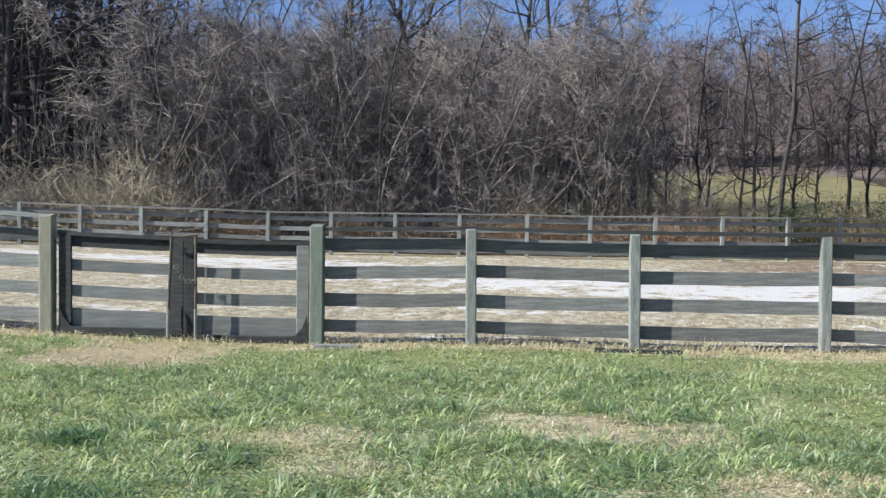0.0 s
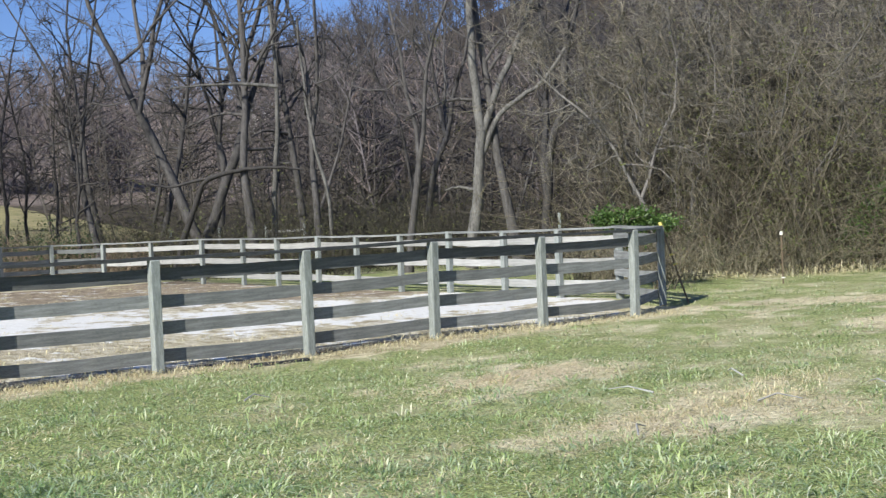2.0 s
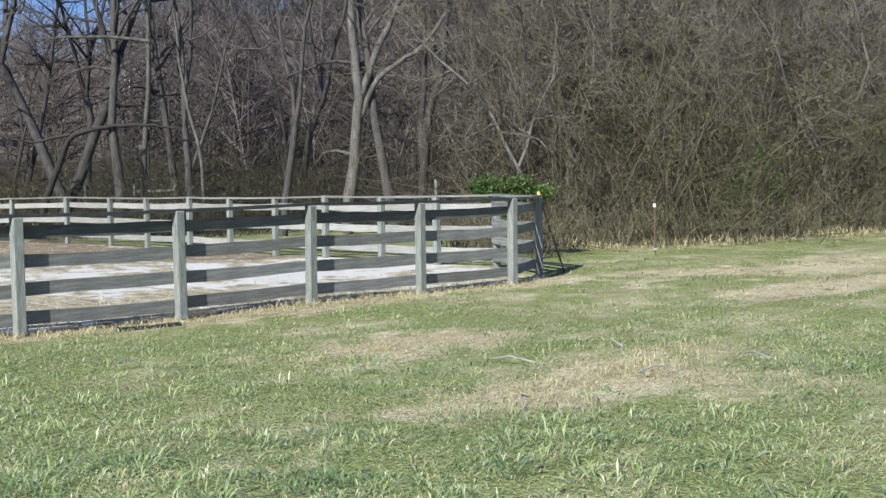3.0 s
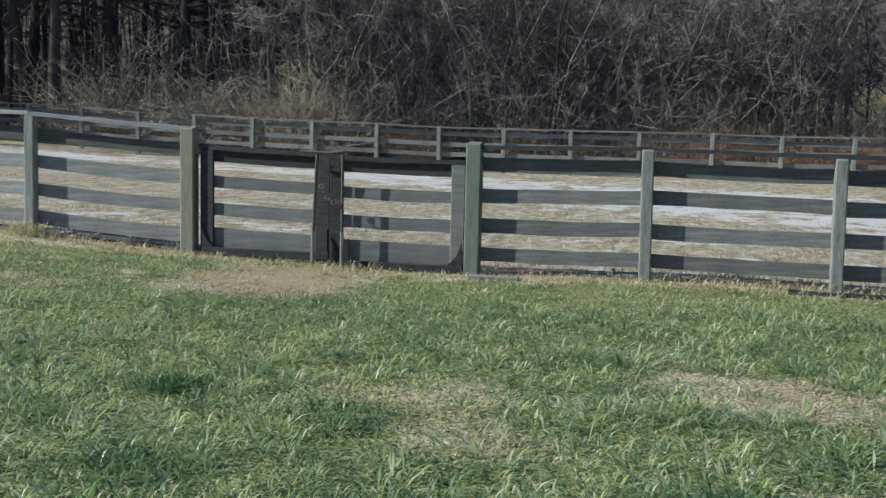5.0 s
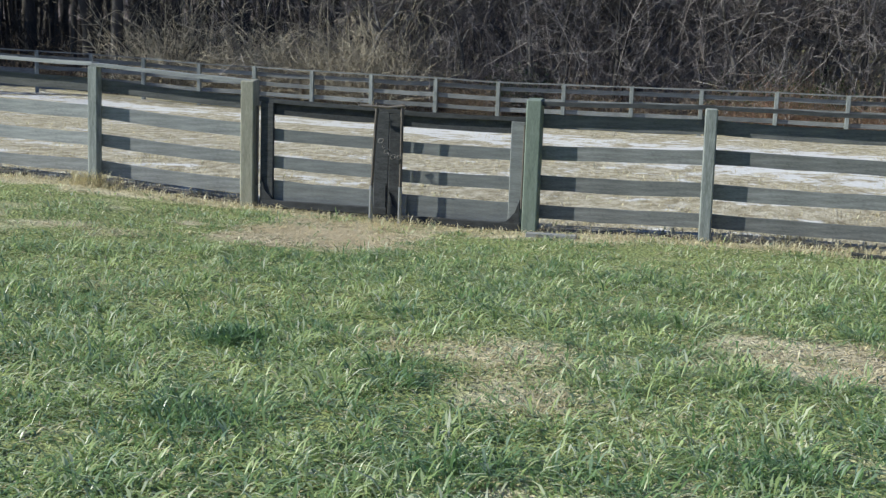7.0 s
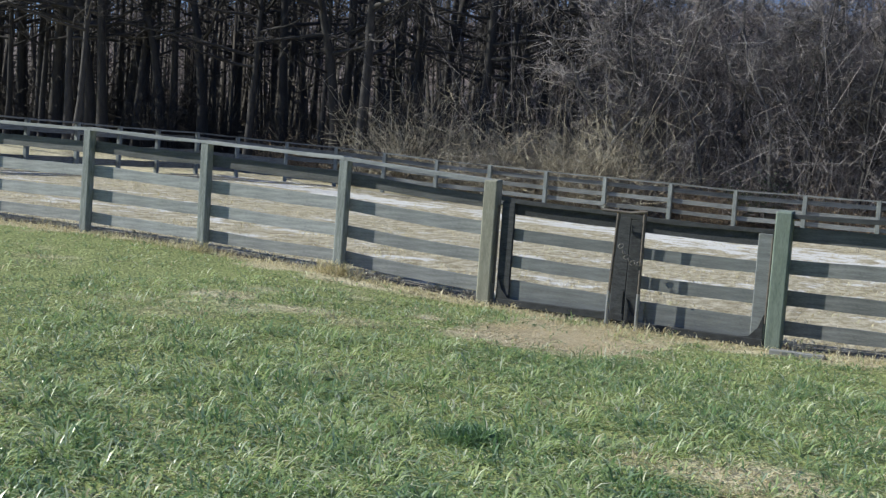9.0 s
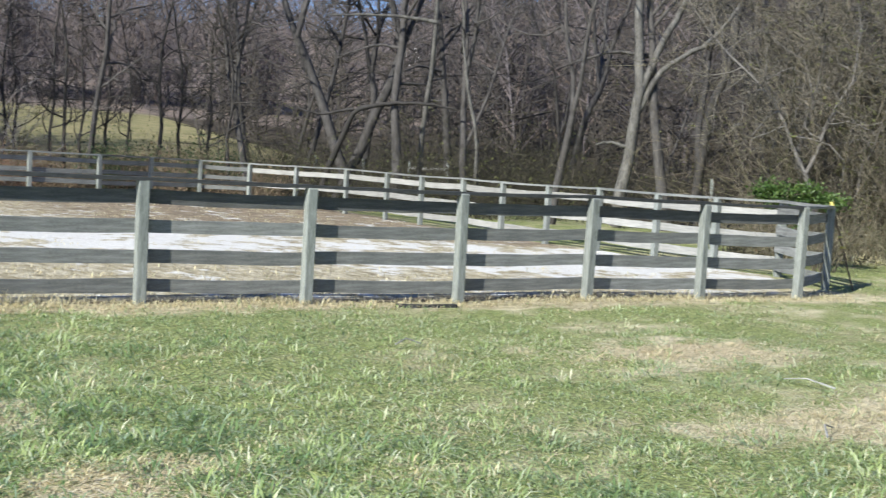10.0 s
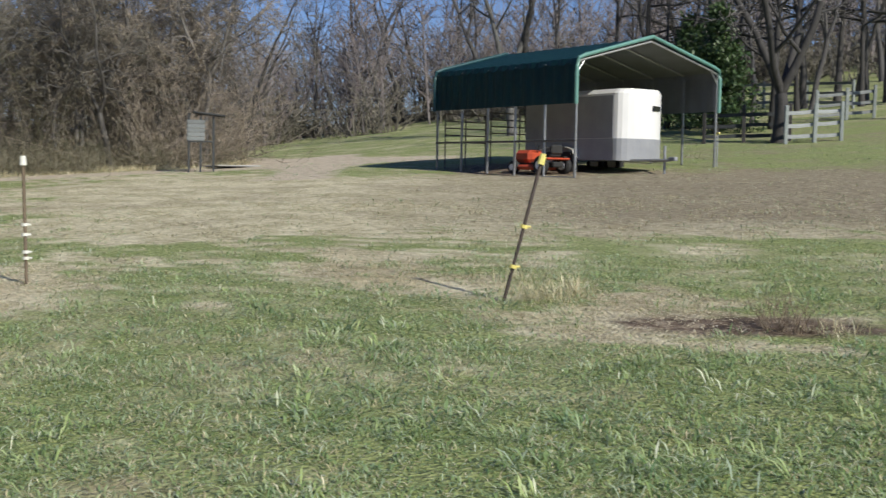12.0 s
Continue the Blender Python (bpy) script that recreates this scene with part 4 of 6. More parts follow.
    for x, r in ((-0.45, 0.26), (0.72, 0.19)):
        for s in (1, -1):
            bm = bmesh.new()
            bmesh.ops.create_cone(bm, cap_ends=True, segments=18, radius1=r, radius2=r, depth=0.2, matrix=Matrix.Translation((x, s * 0.45, r)) @ Matrix.Rotation(radians(90), 4, "X"))
            bmesh.ops.bevel(bm, geom=[e for e in bm.edges if len(e.link_faces) == 2 and e.calc_face_angle() > 1], offset=0.03, segments=2, affect="EDGES")
            w = part("wheel", bm, RUBBER, m)
            bm = bmesh.new()
            bmesh.ops.create_cone(bm, cap_ends=True, segments=14, radius1=r * 0.5, radius2=r * 0.45, depth=0.215, matrix=Matrix.Translation((x, s * 0.45, r)) @ Matrix.Rotation(radians(90), 4, "X"))
            part("hub", bm, WHITE_PAINT, w)
    # steel panels at the back
    for x, y, w, h in ((6.55, -0.25, 1.6, 1.75), (6.6, -2.1, 2.4, 1.95)):
        p = thing("corral_panel", *at(x, y), 107.1 + 180, "dark tubular steel corral panel inside the carport", "panel", "corral panels")
        for k in range(5):
            part("bar", tubed([(0, 0, h - 0.22 * k), (w, 0, h - 0.22 * k)], 0.022, 6), ROD, p)
        for u in (0.0, 0.5, 1.0):
            part("upright", tubed([(w * u, 0, -0.1), (w * u, 0, h)], 0.022, 6), ROD, p)
    p = thing("hose_reel", *at(0.05, -PW - 0.12, 1.0), 0, "small pale hose bib on the carport leg", "tap")
    part("tap", tubed([(-0.12, 0, 0), (0.05, 0, 0), (0.08, 0, -0.08)], 0.03, 8), YELLOW, p)
    part("pipe", tubed([(-0.02, 0, -1.2), (-0.02, 0, 0.05)], 0.02, 6), STEEL, p)


build_carport()


# ---- shelter by the thicket, field fence on the slope ----
def build_hut():
    x, y = 41.45, -4.85
    h = thing("feed_shelter", x, y, gz(x, y), -6, "small open feed shelter on thin legs with a pale plank box", "shelter")
    for px, py in ((-0.3, -0.42), (0.3, -0.42), (-0.3, 0.42), (0.3, 0.42), (-0.3, 0.02)):
        part("leg", boxed((px - 0.035, py - 0.035, -0.3), (px + 0.035, py + 0.035, 1.98 + 0.12 * py), 0.01), OLD_WOOD, h)
    for k in range(5):
        part("plank", boxed((-0.37, -0.12, 1.08 + 0.145 * k), (-0.34, 0.46, 1.215 + 0.145 * k), 0.004), GATE_BOARD, h)
        part("plank", boxed((-0.34, 0.46, 1.08 + 0.145 * k), (0.34, 0.49, 1.215 + 0.145 * k), 0.004), GATE_BOARD, h)
    part("floor_board", boxed((-0.36, -0.40, 1.03), (0.34, 0.45, 1.07), 0.006), OLD_WOOD, h)
    part("roof", boxed((-0.5, -0.62, 2.0), (0.45, 0.5, 2.05), 0.012, Matrix.Rotation(radians(6), 4, "X")), OLD_WOOD, h, "dark tilted board roof")
    p = thing("pallet_sheet", 44.5, -6.3, gz(44.5, -6.3) + 0.03, 20, "pale sheet lying on the track", "sheet")
    part("sheet", boxed((-0.7, -0.9, 0), (0.7, 0.9, 0.05), 0.01, Matrix.Rotation(radians(2), 4, "Y")), BOARD_PALE, p)


build_hut()
SLOPE1 = [(38.9, -23.3), (37.9, -24.4), (36.9, -25.7)]
SLOPE2 = [(35.9, -24.85), (35.6, -25.85), (35.3, -26.75)]
SLOPE3 = [(42.9, -31.1), (42.5, -32.3), (42.1, -33.4)]
# near-black boards and posts: the big tree's shade is put into their colour
fence(SLOPE1, "board fence under a big tree, coloured dark for its shade", (1.05, 0.65, 0.25), OLD_WOOD, BARK_DARK, 1, cap=False)
fence(SLOPE2, "sunlit pale board fence on the grassy slope", (1.1, 0.65, 0.25), BOARD_GREY, POST, 1, cap=False)
fence(SLOPE3, "grey board fence running up the slope", (1.15, 0.7, 0.28), BOARD, POST, 1, cap=False)
fence([(47, -36), (50, -35.5), (53, -35), (56, -34.5)], "pale board fence high on the slope", (1.2, 0.75, 0.3), BOARD, POST, 1, cap=False)


# ---- trees ----
def unit(v):
    return v / max(np.linalg.norm(v), 1e-9)


def grow(seed, height, radius, first, limbs, spread, lean=0.04, leaders=1, twig_n=7, sub_n=7, twig_len=0.55, up=0.5, sweep=0.0, fork=0.0, crook=0.16, bend=0.05):
    """A bare tree: wood (trunk and limbs) and twigs, as two meshes."""
    rng = np.random.default_rng(seed)
    wood = Sticks()
    tb, tt, tr = [], [], []
    stems = []
    base_dir = unit(np.array([rng.normal() * lean, rng.normal() * lean, 1.0]))

    def path(start, d, length, n, wob, rise):
        pts = [np.array(start, float)]
        for _ in range(n):
            d = unit(d + rng.normal(size=3) * wob + np.array([0, 0, rise]))
            pts.append(pts[-1] + d * length / n)
        return np.array(pts)

    trunk_len = height if leaders == 1 else height * (fork or rng.uniform(0.22, 0.4))
    trunk = path((0, 0, -0.3), base_dir, trunk_len + 0.3, 8, bend, 0.04)
    r_end = radius * (0.14 if leaders == 1 else 0.72)
    rr = radius * np.linspace(1, r_end / radius, 9)
    rr[0] *= 1.5
    rr[1] *= 1.1
    wood.limb(trunk, rr, 7)
    if leaders == 1:
        stems.append((trunk, rr, first))
    else:
        for k in range(leaders):
            a = math.tau * (k + rng.uniform(-0.2, 0.2)) / leaders
            d = unit(np.array([math.cos(a) * spread * 0.6, math.sin(a) * spread * 0.6, 1.0]))
            st = path(trunk[-1], d, (height - trunk_len) * rng.uniform(0.8, 1.05), 9, 0.04 + bend, 0.06)
            r2 = r_end * rng.uniform(0.65, 0.85) * np.linspace(1, 0.12, 10)
            wood.limb(st, r2, 6)
            stems.append((st, r2, 0.12))
    subs = []
    for st, r, lo in stems:
        n = max(3, int(limbs / len(stems)))
        for k in range(n):
            u = lo + (0.97 - lo) * (k + rng.uniform(0, 1)) / n
            i = u * (len(st) - 1)
            j = min(int(i), len(st) - 2)
            p = st[j] + (st[j + 1] - st[j]) * (i - j)
            rad = np.interp(i, np.arange(len(r)), r)
            a = rng.uniform(0, math.tau)
            d = unit(np.array([math.cos(a) * spread, math.sin(a) * spread, up + rng.normal() * 0.25]))
            ln = height * rng.uniform(0.16, 0.36) * (1.15 - 0.75 * u)
            lb = path(p, d, ln, 6, crook, 0.10 - sweep)
            r3 = max(0.014, min(rad * 0.6, 0.012 + 0.02 * ln)) * np.linspace(1, 0.25, 7)
            wood.limb(lb, r3, 5)
            subs.append((lb, r3))
    for lb, r3 in subs:
        ln = np.linalg.norm(lb[-1] - lb[0])
        for k in range(sub_n):
            i = rng.uniform(0.8, 5.9)
            j = int(i)
            p = lb[j] + (lb[j + 1] - lb[j]) * (i - j)
            d = unit(unit(lb[j + 1] - lb[j]) * 0.6 + rng.normal(size=3) * 0.6 + np.array([0, 0, 0.2 - sweep]))
            sb = path(p, d, ln * rng.uniform(0.25, 0.6), 3, crook + 0.06, 0.05 - sweep)
            wood.limb(sb, np.array([1, 0.75, 0.5, 0.25]) * max(0.009, r3[j] * 0.45), 3)
            m = twig_n
            uu = rng.uniform(0.1, 3.0, m)
            jj = np.minimum(uu.astype(int), 2)
            bp = sb[jj] + (sb[jj + 1] - sb[jj]) * (uu - jj)[:, None]
            dd = unit(sb[-1] - sb[0])[None] * 0.7 + rng.normal(size=(m, 3)) * 0.55
            dd /= np.linalg.norm(dd, axis=1, keepdims=True)
            tb.append(bp)
            tt.append(bp + dd * (twig_len * rng.uniform(0.5, 1.3, m))[:, None])
    tb, tt = np.concatenate(tb), np.concatenate(tt)
    # finer shoots off every twig
    u = rng.uniform(0.3, 0.85, len(tb))[:, None]
    sb = tb + (tt - tb) * u
    se = sb + (tt - tb) * 0.4 + rng.normal(size=sb.shape) * twig_len * 0.28
    v, f = cones(np.concatenate([tb, sb]), np.concatenate([tt, se]), np.concatenate([np.full(len(tb), 0.011), np.full(len(sb), 0.008)]), rng)
    return wood.mesh("trunk"), quads("crown", v, f, False)


def tree_kind(label, wood_mat, twig_mat, group, **kw):
    wood, twigs = grow(**kw)
    t = thing("tree", 0, 0, -500, 0, label, "tree", group)
    hang("trunk", wood, wood_mat, t)
    hang("crown", twigs, twig_mat, t, "fine bare twigs")
    return t


G = "woodland trees"
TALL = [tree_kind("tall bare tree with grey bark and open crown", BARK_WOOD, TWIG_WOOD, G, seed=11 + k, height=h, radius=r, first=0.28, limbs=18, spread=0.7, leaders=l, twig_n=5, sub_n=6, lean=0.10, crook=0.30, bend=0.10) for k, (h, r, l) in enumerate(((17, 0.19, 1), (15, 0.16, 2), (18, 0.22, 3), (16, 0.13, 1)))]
SYCAMORE = tree_kind("big pale-barked forked tree, leafless, behind the ring", BARK_PALE, TWIG_WOOD, G, seed=31, height=17, radius=0.30, first=0.2, limbs=20, spread=0.4, leaders=2, twig_n=5, sub_n=6, fork=0.16, lean=0.01)
SLIM = [tree_kind("slim leafless sapling with dark bark", BARK_DARK, TWIG_DARK, G, seed=41 + k, height=h, radius=0.075, first=0.2, limbs=14, spread=0.8, leaders=1, twig_n=6, sub_n=4, crook=0.34, bend=0.11) for k, h in enumerate((9.5, 11.5))]
BUSHY = [tree_kind("dense leafless thicket tree with tangled grey-brown twigs", BARK, TWIG, "thicket trees", seed=51 + k, height=h, radius=0.11, first=0.06, limbs=30, spread=1.15, leaders=l, twig_n=5, sub_n=7, twig_len=0.6, up=0.3, sweep=0.06, crook=0.42, bend=0.13) for k, (h, l) in enumerate(((10, 3), (8.5, 4), (11, 2), (9, 3)))]
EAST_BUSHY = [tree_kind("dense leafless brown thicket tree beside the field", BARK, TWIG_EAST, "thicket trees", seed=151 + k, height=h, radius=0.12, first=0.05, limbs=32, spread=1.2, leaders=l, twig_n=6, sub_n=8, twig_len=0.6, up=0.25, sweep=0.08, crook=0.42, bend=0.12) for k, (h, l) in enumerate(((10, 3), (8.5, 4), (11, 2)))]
# lighter copy of the brown thicket twigs, sun on this end put into the colour
TAN_TWIG = island_mat("tan_twigs", [(0.19, 0.16, 0.13), (0.32, 0.27, 0.215), (0.43, 0.37, 0.30), (0.24, 0.20, 0.155)], 0.85)
TAN_BUSHY = tree_kind("dense tan leafless bush at the thicket's end", BARK, TAN_TWIG, "thicket trees", seed=161, height=9, radius=0.10, first=0.04, limbs=32, spread=1.2, leaders=4, twig_n=6, sub_n=7, twig_len=0.6, up=0.25, sweep=0.06, crook=0.42, bend=0.12)
POLE = [tree_kind("tall straight dark trunk, wood shade in its bark and crown colour", BARK_DARK, TWIG_DARK, "dark wood trees", seed=71 + k, height=h, radius=r, first=0.25, limbs=22, spread=1.0, leaders=1, lean=0.01, twig_n=5, sub_n=5, up=0.25) for k, (h, r) in enumerate(((20, 0.2), (18, 0.15), (21, 0.24)))]
FIELD_TREE = tree_kind("massive dark field tree with low forked limbs", BARK_DARK, TWIG, G, seed=91, height=13, radius=0.31, first=0.2, limbs=26, spread=0.95, leaders=4, twig_n=6, sub_n=7, fork=0.13)

trng = np.random.default_rng(8)


def cedar(bearing, dist, height, width, seed):
    """A dark evergreen: a straight stem with drooping sprays of foliage in uneven tiers."""
    rng = np.random.default_rng(seed)
    x, y = dist * math.sin(radians(bearing)), dist * math.cos(radians(bearing))
    t = thing("cedar_tree", x, y, gz(x, y), 0, "dark green cedar behind the green carport", "tree", "cedars")
    w = Sticks()
    w.limb([(0, 0, -0.3), (0.05, 0, height * 0.5), (0, 0.05, height)], [0.16, 0.1, 0.02], 7)
    at = []
    for k in range(110):
        u = rng.uniform(0.08, 0.98)
        a, r = rng.uniform(0, math.tau), width * (1 - u) ** 0.7 * rng.uniform(0.5, 1.15)
        tip = np.array([math.cos(a) * r, math.sin(a) * r, height * u - 0.2 * r])
        root = np.array([0, 0, height * u])
        w.limb([root, (root + tip) / 2 + np.array([0, 0, 0.1]), tip], [0.03, 0.02, 0.006], 3)
        s = rng.uniform(0.25, 1.05, 70)[:, None]
        at.append(root + (tip - root) * s + rng.normal(size=(70, 3)) * 0.16)
    hang("trunk", w.mesh("trunk"), BARK_DARK, t)
    v, f = leaf_quads(np.concatenate(at), 0.2, rng)
    hang("crown", quads("crown", v, f, False), EVERGREEN, t, "drooping dark green sprays")


cedar(121.4, 50, 5.2, 2.1, 3)
cedar(120.0, 54, 5.0, 1.9, 4)


def plant(kind, bearing, dist, scale=1.0, turn=None, eye=(0.0, 0.0)):
    a = radians(bearing)
    x, y = eye[0] + dist * math.sin(a), eye[1] + dist * math.cos(a)
    rz = trng.uniform(0, 360) if turn is None else turn
    s = scale * trng.uniform(0.93, 1.07)
    return copy_thing(kind, pose(x, y, gz(x, y), trng.normal() * 1.2, trng.normal() * 1.2, rz) @ Matrix.Diagonal((s, s, s, 1)))


# trees that stand out along the ring's far side
for b, d, k, s, turn in ((12.9, 43, TALL[3], 0.9, 0), (20.3, 43, TALL[1], 0.9, 40), (24.3, 42.5, TALL[2], 1.0, 10), (25.2, 43.5, TALL[2], 1.0, 150), (27.4, 41, TALL[0], 1.0, 60), (30.6, 41, TALL[1], 1.0, 0), (34.8, 39, TALL[1], 0.95, 200), (40.5, 39, TALL[0], 1.0, 100), (41.8, 41, TALL[2], 0.9, 250), (22.2, 47, TALL[3], 1, 90)):
    plant(k, b, d, s, turn)
for b in (7.6, 9.0, 9.6, 11.0, 11.8, 12.4, 13.6, 14.6, 15.8, 17.0, 18.2, 19.2):
    plant(SLIM[int(b * 10) % 2], b, trng.uniform(42, 45), trng.uniform(0.8, 1.2))
for b, d in ((-9.2, 41.5), (-7.0, 41.2), (-6.6, 42.0), (-3.0, 42.5), (2.5, 43), (4.6, 42.5)):
    plant(SLIM[0], b, d, 1.0)
# dense thicket opposite the gate
for k in range(30):
    plant(BUSHY[k % 4], -19.5 + 26 * (k + trng.uniform(0, 0.8)) / 30, trng.uniform(42.5, 49), trng.uniform(0.85, 1.15))
for k in range(12):
    plant(TALL[k % 4], -18 + 25 * (k + trng.uniform(0, 1)) / 12, trng.uniform(48, 60), trng.uniform(0.85, 1.1))
# dark wood at the west end
for k in range(64):
    plant(POLE[k % 3], -52 + 34 * (k + trng.uniform(0, 1)) / 64, trng.uniform(46, 66), trng.uniform(0.85, 1.1))
# wood east of the pasture
for k in range(11):
    plant(TALL[k % 4], 19 + 30 * (k + trng.uniform(0, 1)) / 11, trng.uniform(46, 64), trng.uniform(0.8, 1.1))
# thicket along the eastern edge of the field
EDGE = [(20.4, 21.6), (21.2, 19.3), (23.4, 17.6), (27.6, 15.4), (35, 10.4), (41.5, 4.0), (44.0, -1.0), (46.0, -5.0), (49.5, -7.2)]
edge_len = [math.dist(a, b) for a, b in zip(EDGE, EDGE[1:])]


def along(u, off):
    """A place along the thicket's edge, off metres behind it."""
    s = u * sum(edge_len)
    for (a, b), l in zip(zip(EDGE, EDGE[1:]), edge_len):
        if s <= l or b == EDGE[-1]:
            k = s / l
            nx, ny = -(b[1] - a[1]) / l, (b[0] - a[0]) / l
            return a[0] + (b[0] - a[0]) * k + nx * off, a[1] + (b[1] - a[1]) * k + ny * off
        s -= l


for k in range(60):
    x, y = along((k + trng.uniform(0, 1)) / 60, trng.uniform(1.2, 8))
    s = trng.uniform(0.7, 1.0)
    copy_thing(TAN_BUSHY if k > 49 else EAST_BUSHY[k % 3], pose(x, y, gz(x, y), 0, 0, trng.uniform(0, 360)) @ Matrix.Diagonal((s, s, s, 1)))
for k in range(22):
    x, y = along((k + trng.uniform(0, 1)) / 22, trng.uniform(8, 20))
    copy_thing(TALL[k % 4], pose(x, y, gz(x, y), 0, 0, trng.uniform(0, 360)) @ Matrix.Diagonal((0.72, 0.72, 0.72, 1)))
for b, d, sc in ((92.5, 46, 1.1), (94.0, 49, 1.2), (95.2, 47, 1.15), (96.2, 50, 1.2), (96.9, 47.5, 1.0)):
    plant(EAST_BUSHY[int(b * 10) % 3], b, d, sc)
for k in range(16):
    plant(TALL[k % 4], 60 + 25 * (k + trng.uniform(0, 1)) / 16, trng.uniform(52, 66), trng.uniform(0.85, 1.05))
for b, d, sc in ((91.0, 46.5, 1.0), (93.2, 47.5, 1.1), (94.8, 48.5, 1.05), (96.0, 49, 1.0), (96.6, 47.0, 0.85)):
    plant(TAN_BUSHY, b, d, sc)
for k in range(12):
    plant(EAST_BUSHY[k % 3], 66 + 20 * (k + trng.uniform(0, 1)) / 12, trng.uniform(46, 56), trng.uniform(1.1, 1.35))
# trees round the carport and along the southern slope
plant(FIELD_TREE, 124.4, 44.5, 1.0, 30)
plant(FIELD_TREE, 98.8, 71, 0.9, 200)
plant(SYCAMORE, 111.6, 58, 0.95, 70)
plant(TALL[2], 112.5, 60, 1.0)
for b, d in ((98.7, 78), (101, 95), (103, 88), (105.2, 80), (107.5, 92), (109.5, 85), (113.8, 75), (116, 82), (118, 66), (120, 78), (122, 62), (125.5, 58), (127.5, 66), (129.5, 60), (119, 55), (121.5, 52), (99.8, 100), (101.8, 84), (104, 98), (106.3, 86), (108.5, 97), (110.6, 80), (115, 95), (117, 74), (121, 88), (123.3, 72), (126.5, 80), (128.6, 74), (123, 53), (131, 70)):
    plant(TALL[int(b) % 4], b, d, trng.uniform(0.75, 1.0))
for k in range(16):
    plant(POLE[k % 3], 117.5 + 15 * (k + trng.uniform(0, 1)) / 16, trng.uniform(50, 66), trng.uniform(0.6, 0.85))
for kind in (*TALL, SYCAMORE, *SLIM, *BUSHY, *EAST_BUSHY, TAN_BUSHY, *POLE, FIELD_TREE):
    for o in (*kind.children_recursive, kind):
        bpy.data.objects.remove(o)


# ---- far woods on the hills ----
def far_woods(name, label, spots, colours, seed):
    rng = np.random.default_rng(seed)
    P = np.array(spots)
    x, y, s = P.T
    z = ground_z(x, y)
    h = rng.uniform(8, 15, len(x)) * s
    base = np.stack([x, y, z - 0.5], 1)
    tip = base + np.stack([rng.normal(size=len(x)) * 1.0, rng.normal(size=len(x)) * 1.0, h], 1)
    bs, ts, rs = [base], [tip], [0.12 * h / 12]
    for k in range(20):
        u = rng.uniform(0.08, 0.8, len(x))[:, None]
        p = base + (tip - base) * u
        a = rng.uniform(0, math.tau, len(x))
        ln = h * rng.uniform(0.2, 0.42, len(x)) * (1.25 - u[:, 0])
        q = p + np.stack([np.cos(a) * ln * 0.8, np.sin(a) * ln * 0.8, ln * rng.uniform(0.5, 1.2, len(x))], 1)
        bs.append(p)
        ts.append(q)
        rs.append(0.06 * h / 12)
        for _ in range(3):
            w = rng.uniform(0.25, 0.95, len(x))[:, None]
            p2 = p + (q - p) * w
            bs.append(p2)
            ts.append(p2 + rng.normal(size=p.shape) * ln[:, None] * 0.35 + np.array([0, 0, 1.0]) * ln[:, None] * 0.3)
            rs.append(0.035 * h / 12)
    v, f = cones(np.concatenate(bs), np.concatenate(ts), np.concatenate(rs), rng)
    o = hang(name, quads(name, v, f, False), island_mat(name + "_twigs", colours, 0.9))
    tagged(o, label, "woods", kind="stuff")


wrng = np.random.default_rng(5)
spots = []
for _ in range(1000):
    y = wrng.uniform(100, 250)
    spots.append((wrng.uniform(-0.95, 0.62) * y, y, 1.0))
for _ in range(200):
    x = wrng.uniform(-26, 60)
    spots.append((x, wrng.uniform(60, 100) if x < -1 or x > 40 else wrng.uniform(99, 105), 0.9))
far_woods("hill_woods", "leafless grey-lilac woods covering the distant hill", spots, [(0.10, 0.09, 0.098), (0.165, 0.145, 0.155), (0.14, 0.118, 0.12), (0.20, 0.155, 0.135)], 5)
spots = []
for _ in range(400):
    b, d = radians(wrng.uniform(28, 72)), wrng.uniform(72, 212)
    spots.append((d * math.sin(b), d * math.cos(b), 0.9))
for _ in range(170):
    b, d = radians(wrng.uniform(27, 52)), wrng.uniform(165, 222)
    spots.append((d * math.sin(b), d * math.cos(b), 1.1))
# darker twig colours than the northern hill: this slope's shade is in them
far_woods("dark_hill_woods", "leafless woods on the steep eastern hill, coloured dark for shade", spots, [(0.032, 0.030, 0.033), (0.06, 0.055, 0.058), (0.046, 0.041, 0.042), (0.072, 0.062, 0.06)], 6)
spots = []
for _ in range(500):
    b, d = radians(wrng.uniform(68, 135)), wrng.uniform(78, 125)
    spots.append((d * math.sin(b), d * math.cos(b), 0.8))
# distance haze is put into these pale grey twig colours
far_woods("slope_woods", "hazy leafless woods above the grassy slope", spots, [(0.13, 0.12, 0.125), (0.21, 0.19, 0.19), (0.17, 0.15, 0.148), (0.22, 0.18, 0.165)], 7)


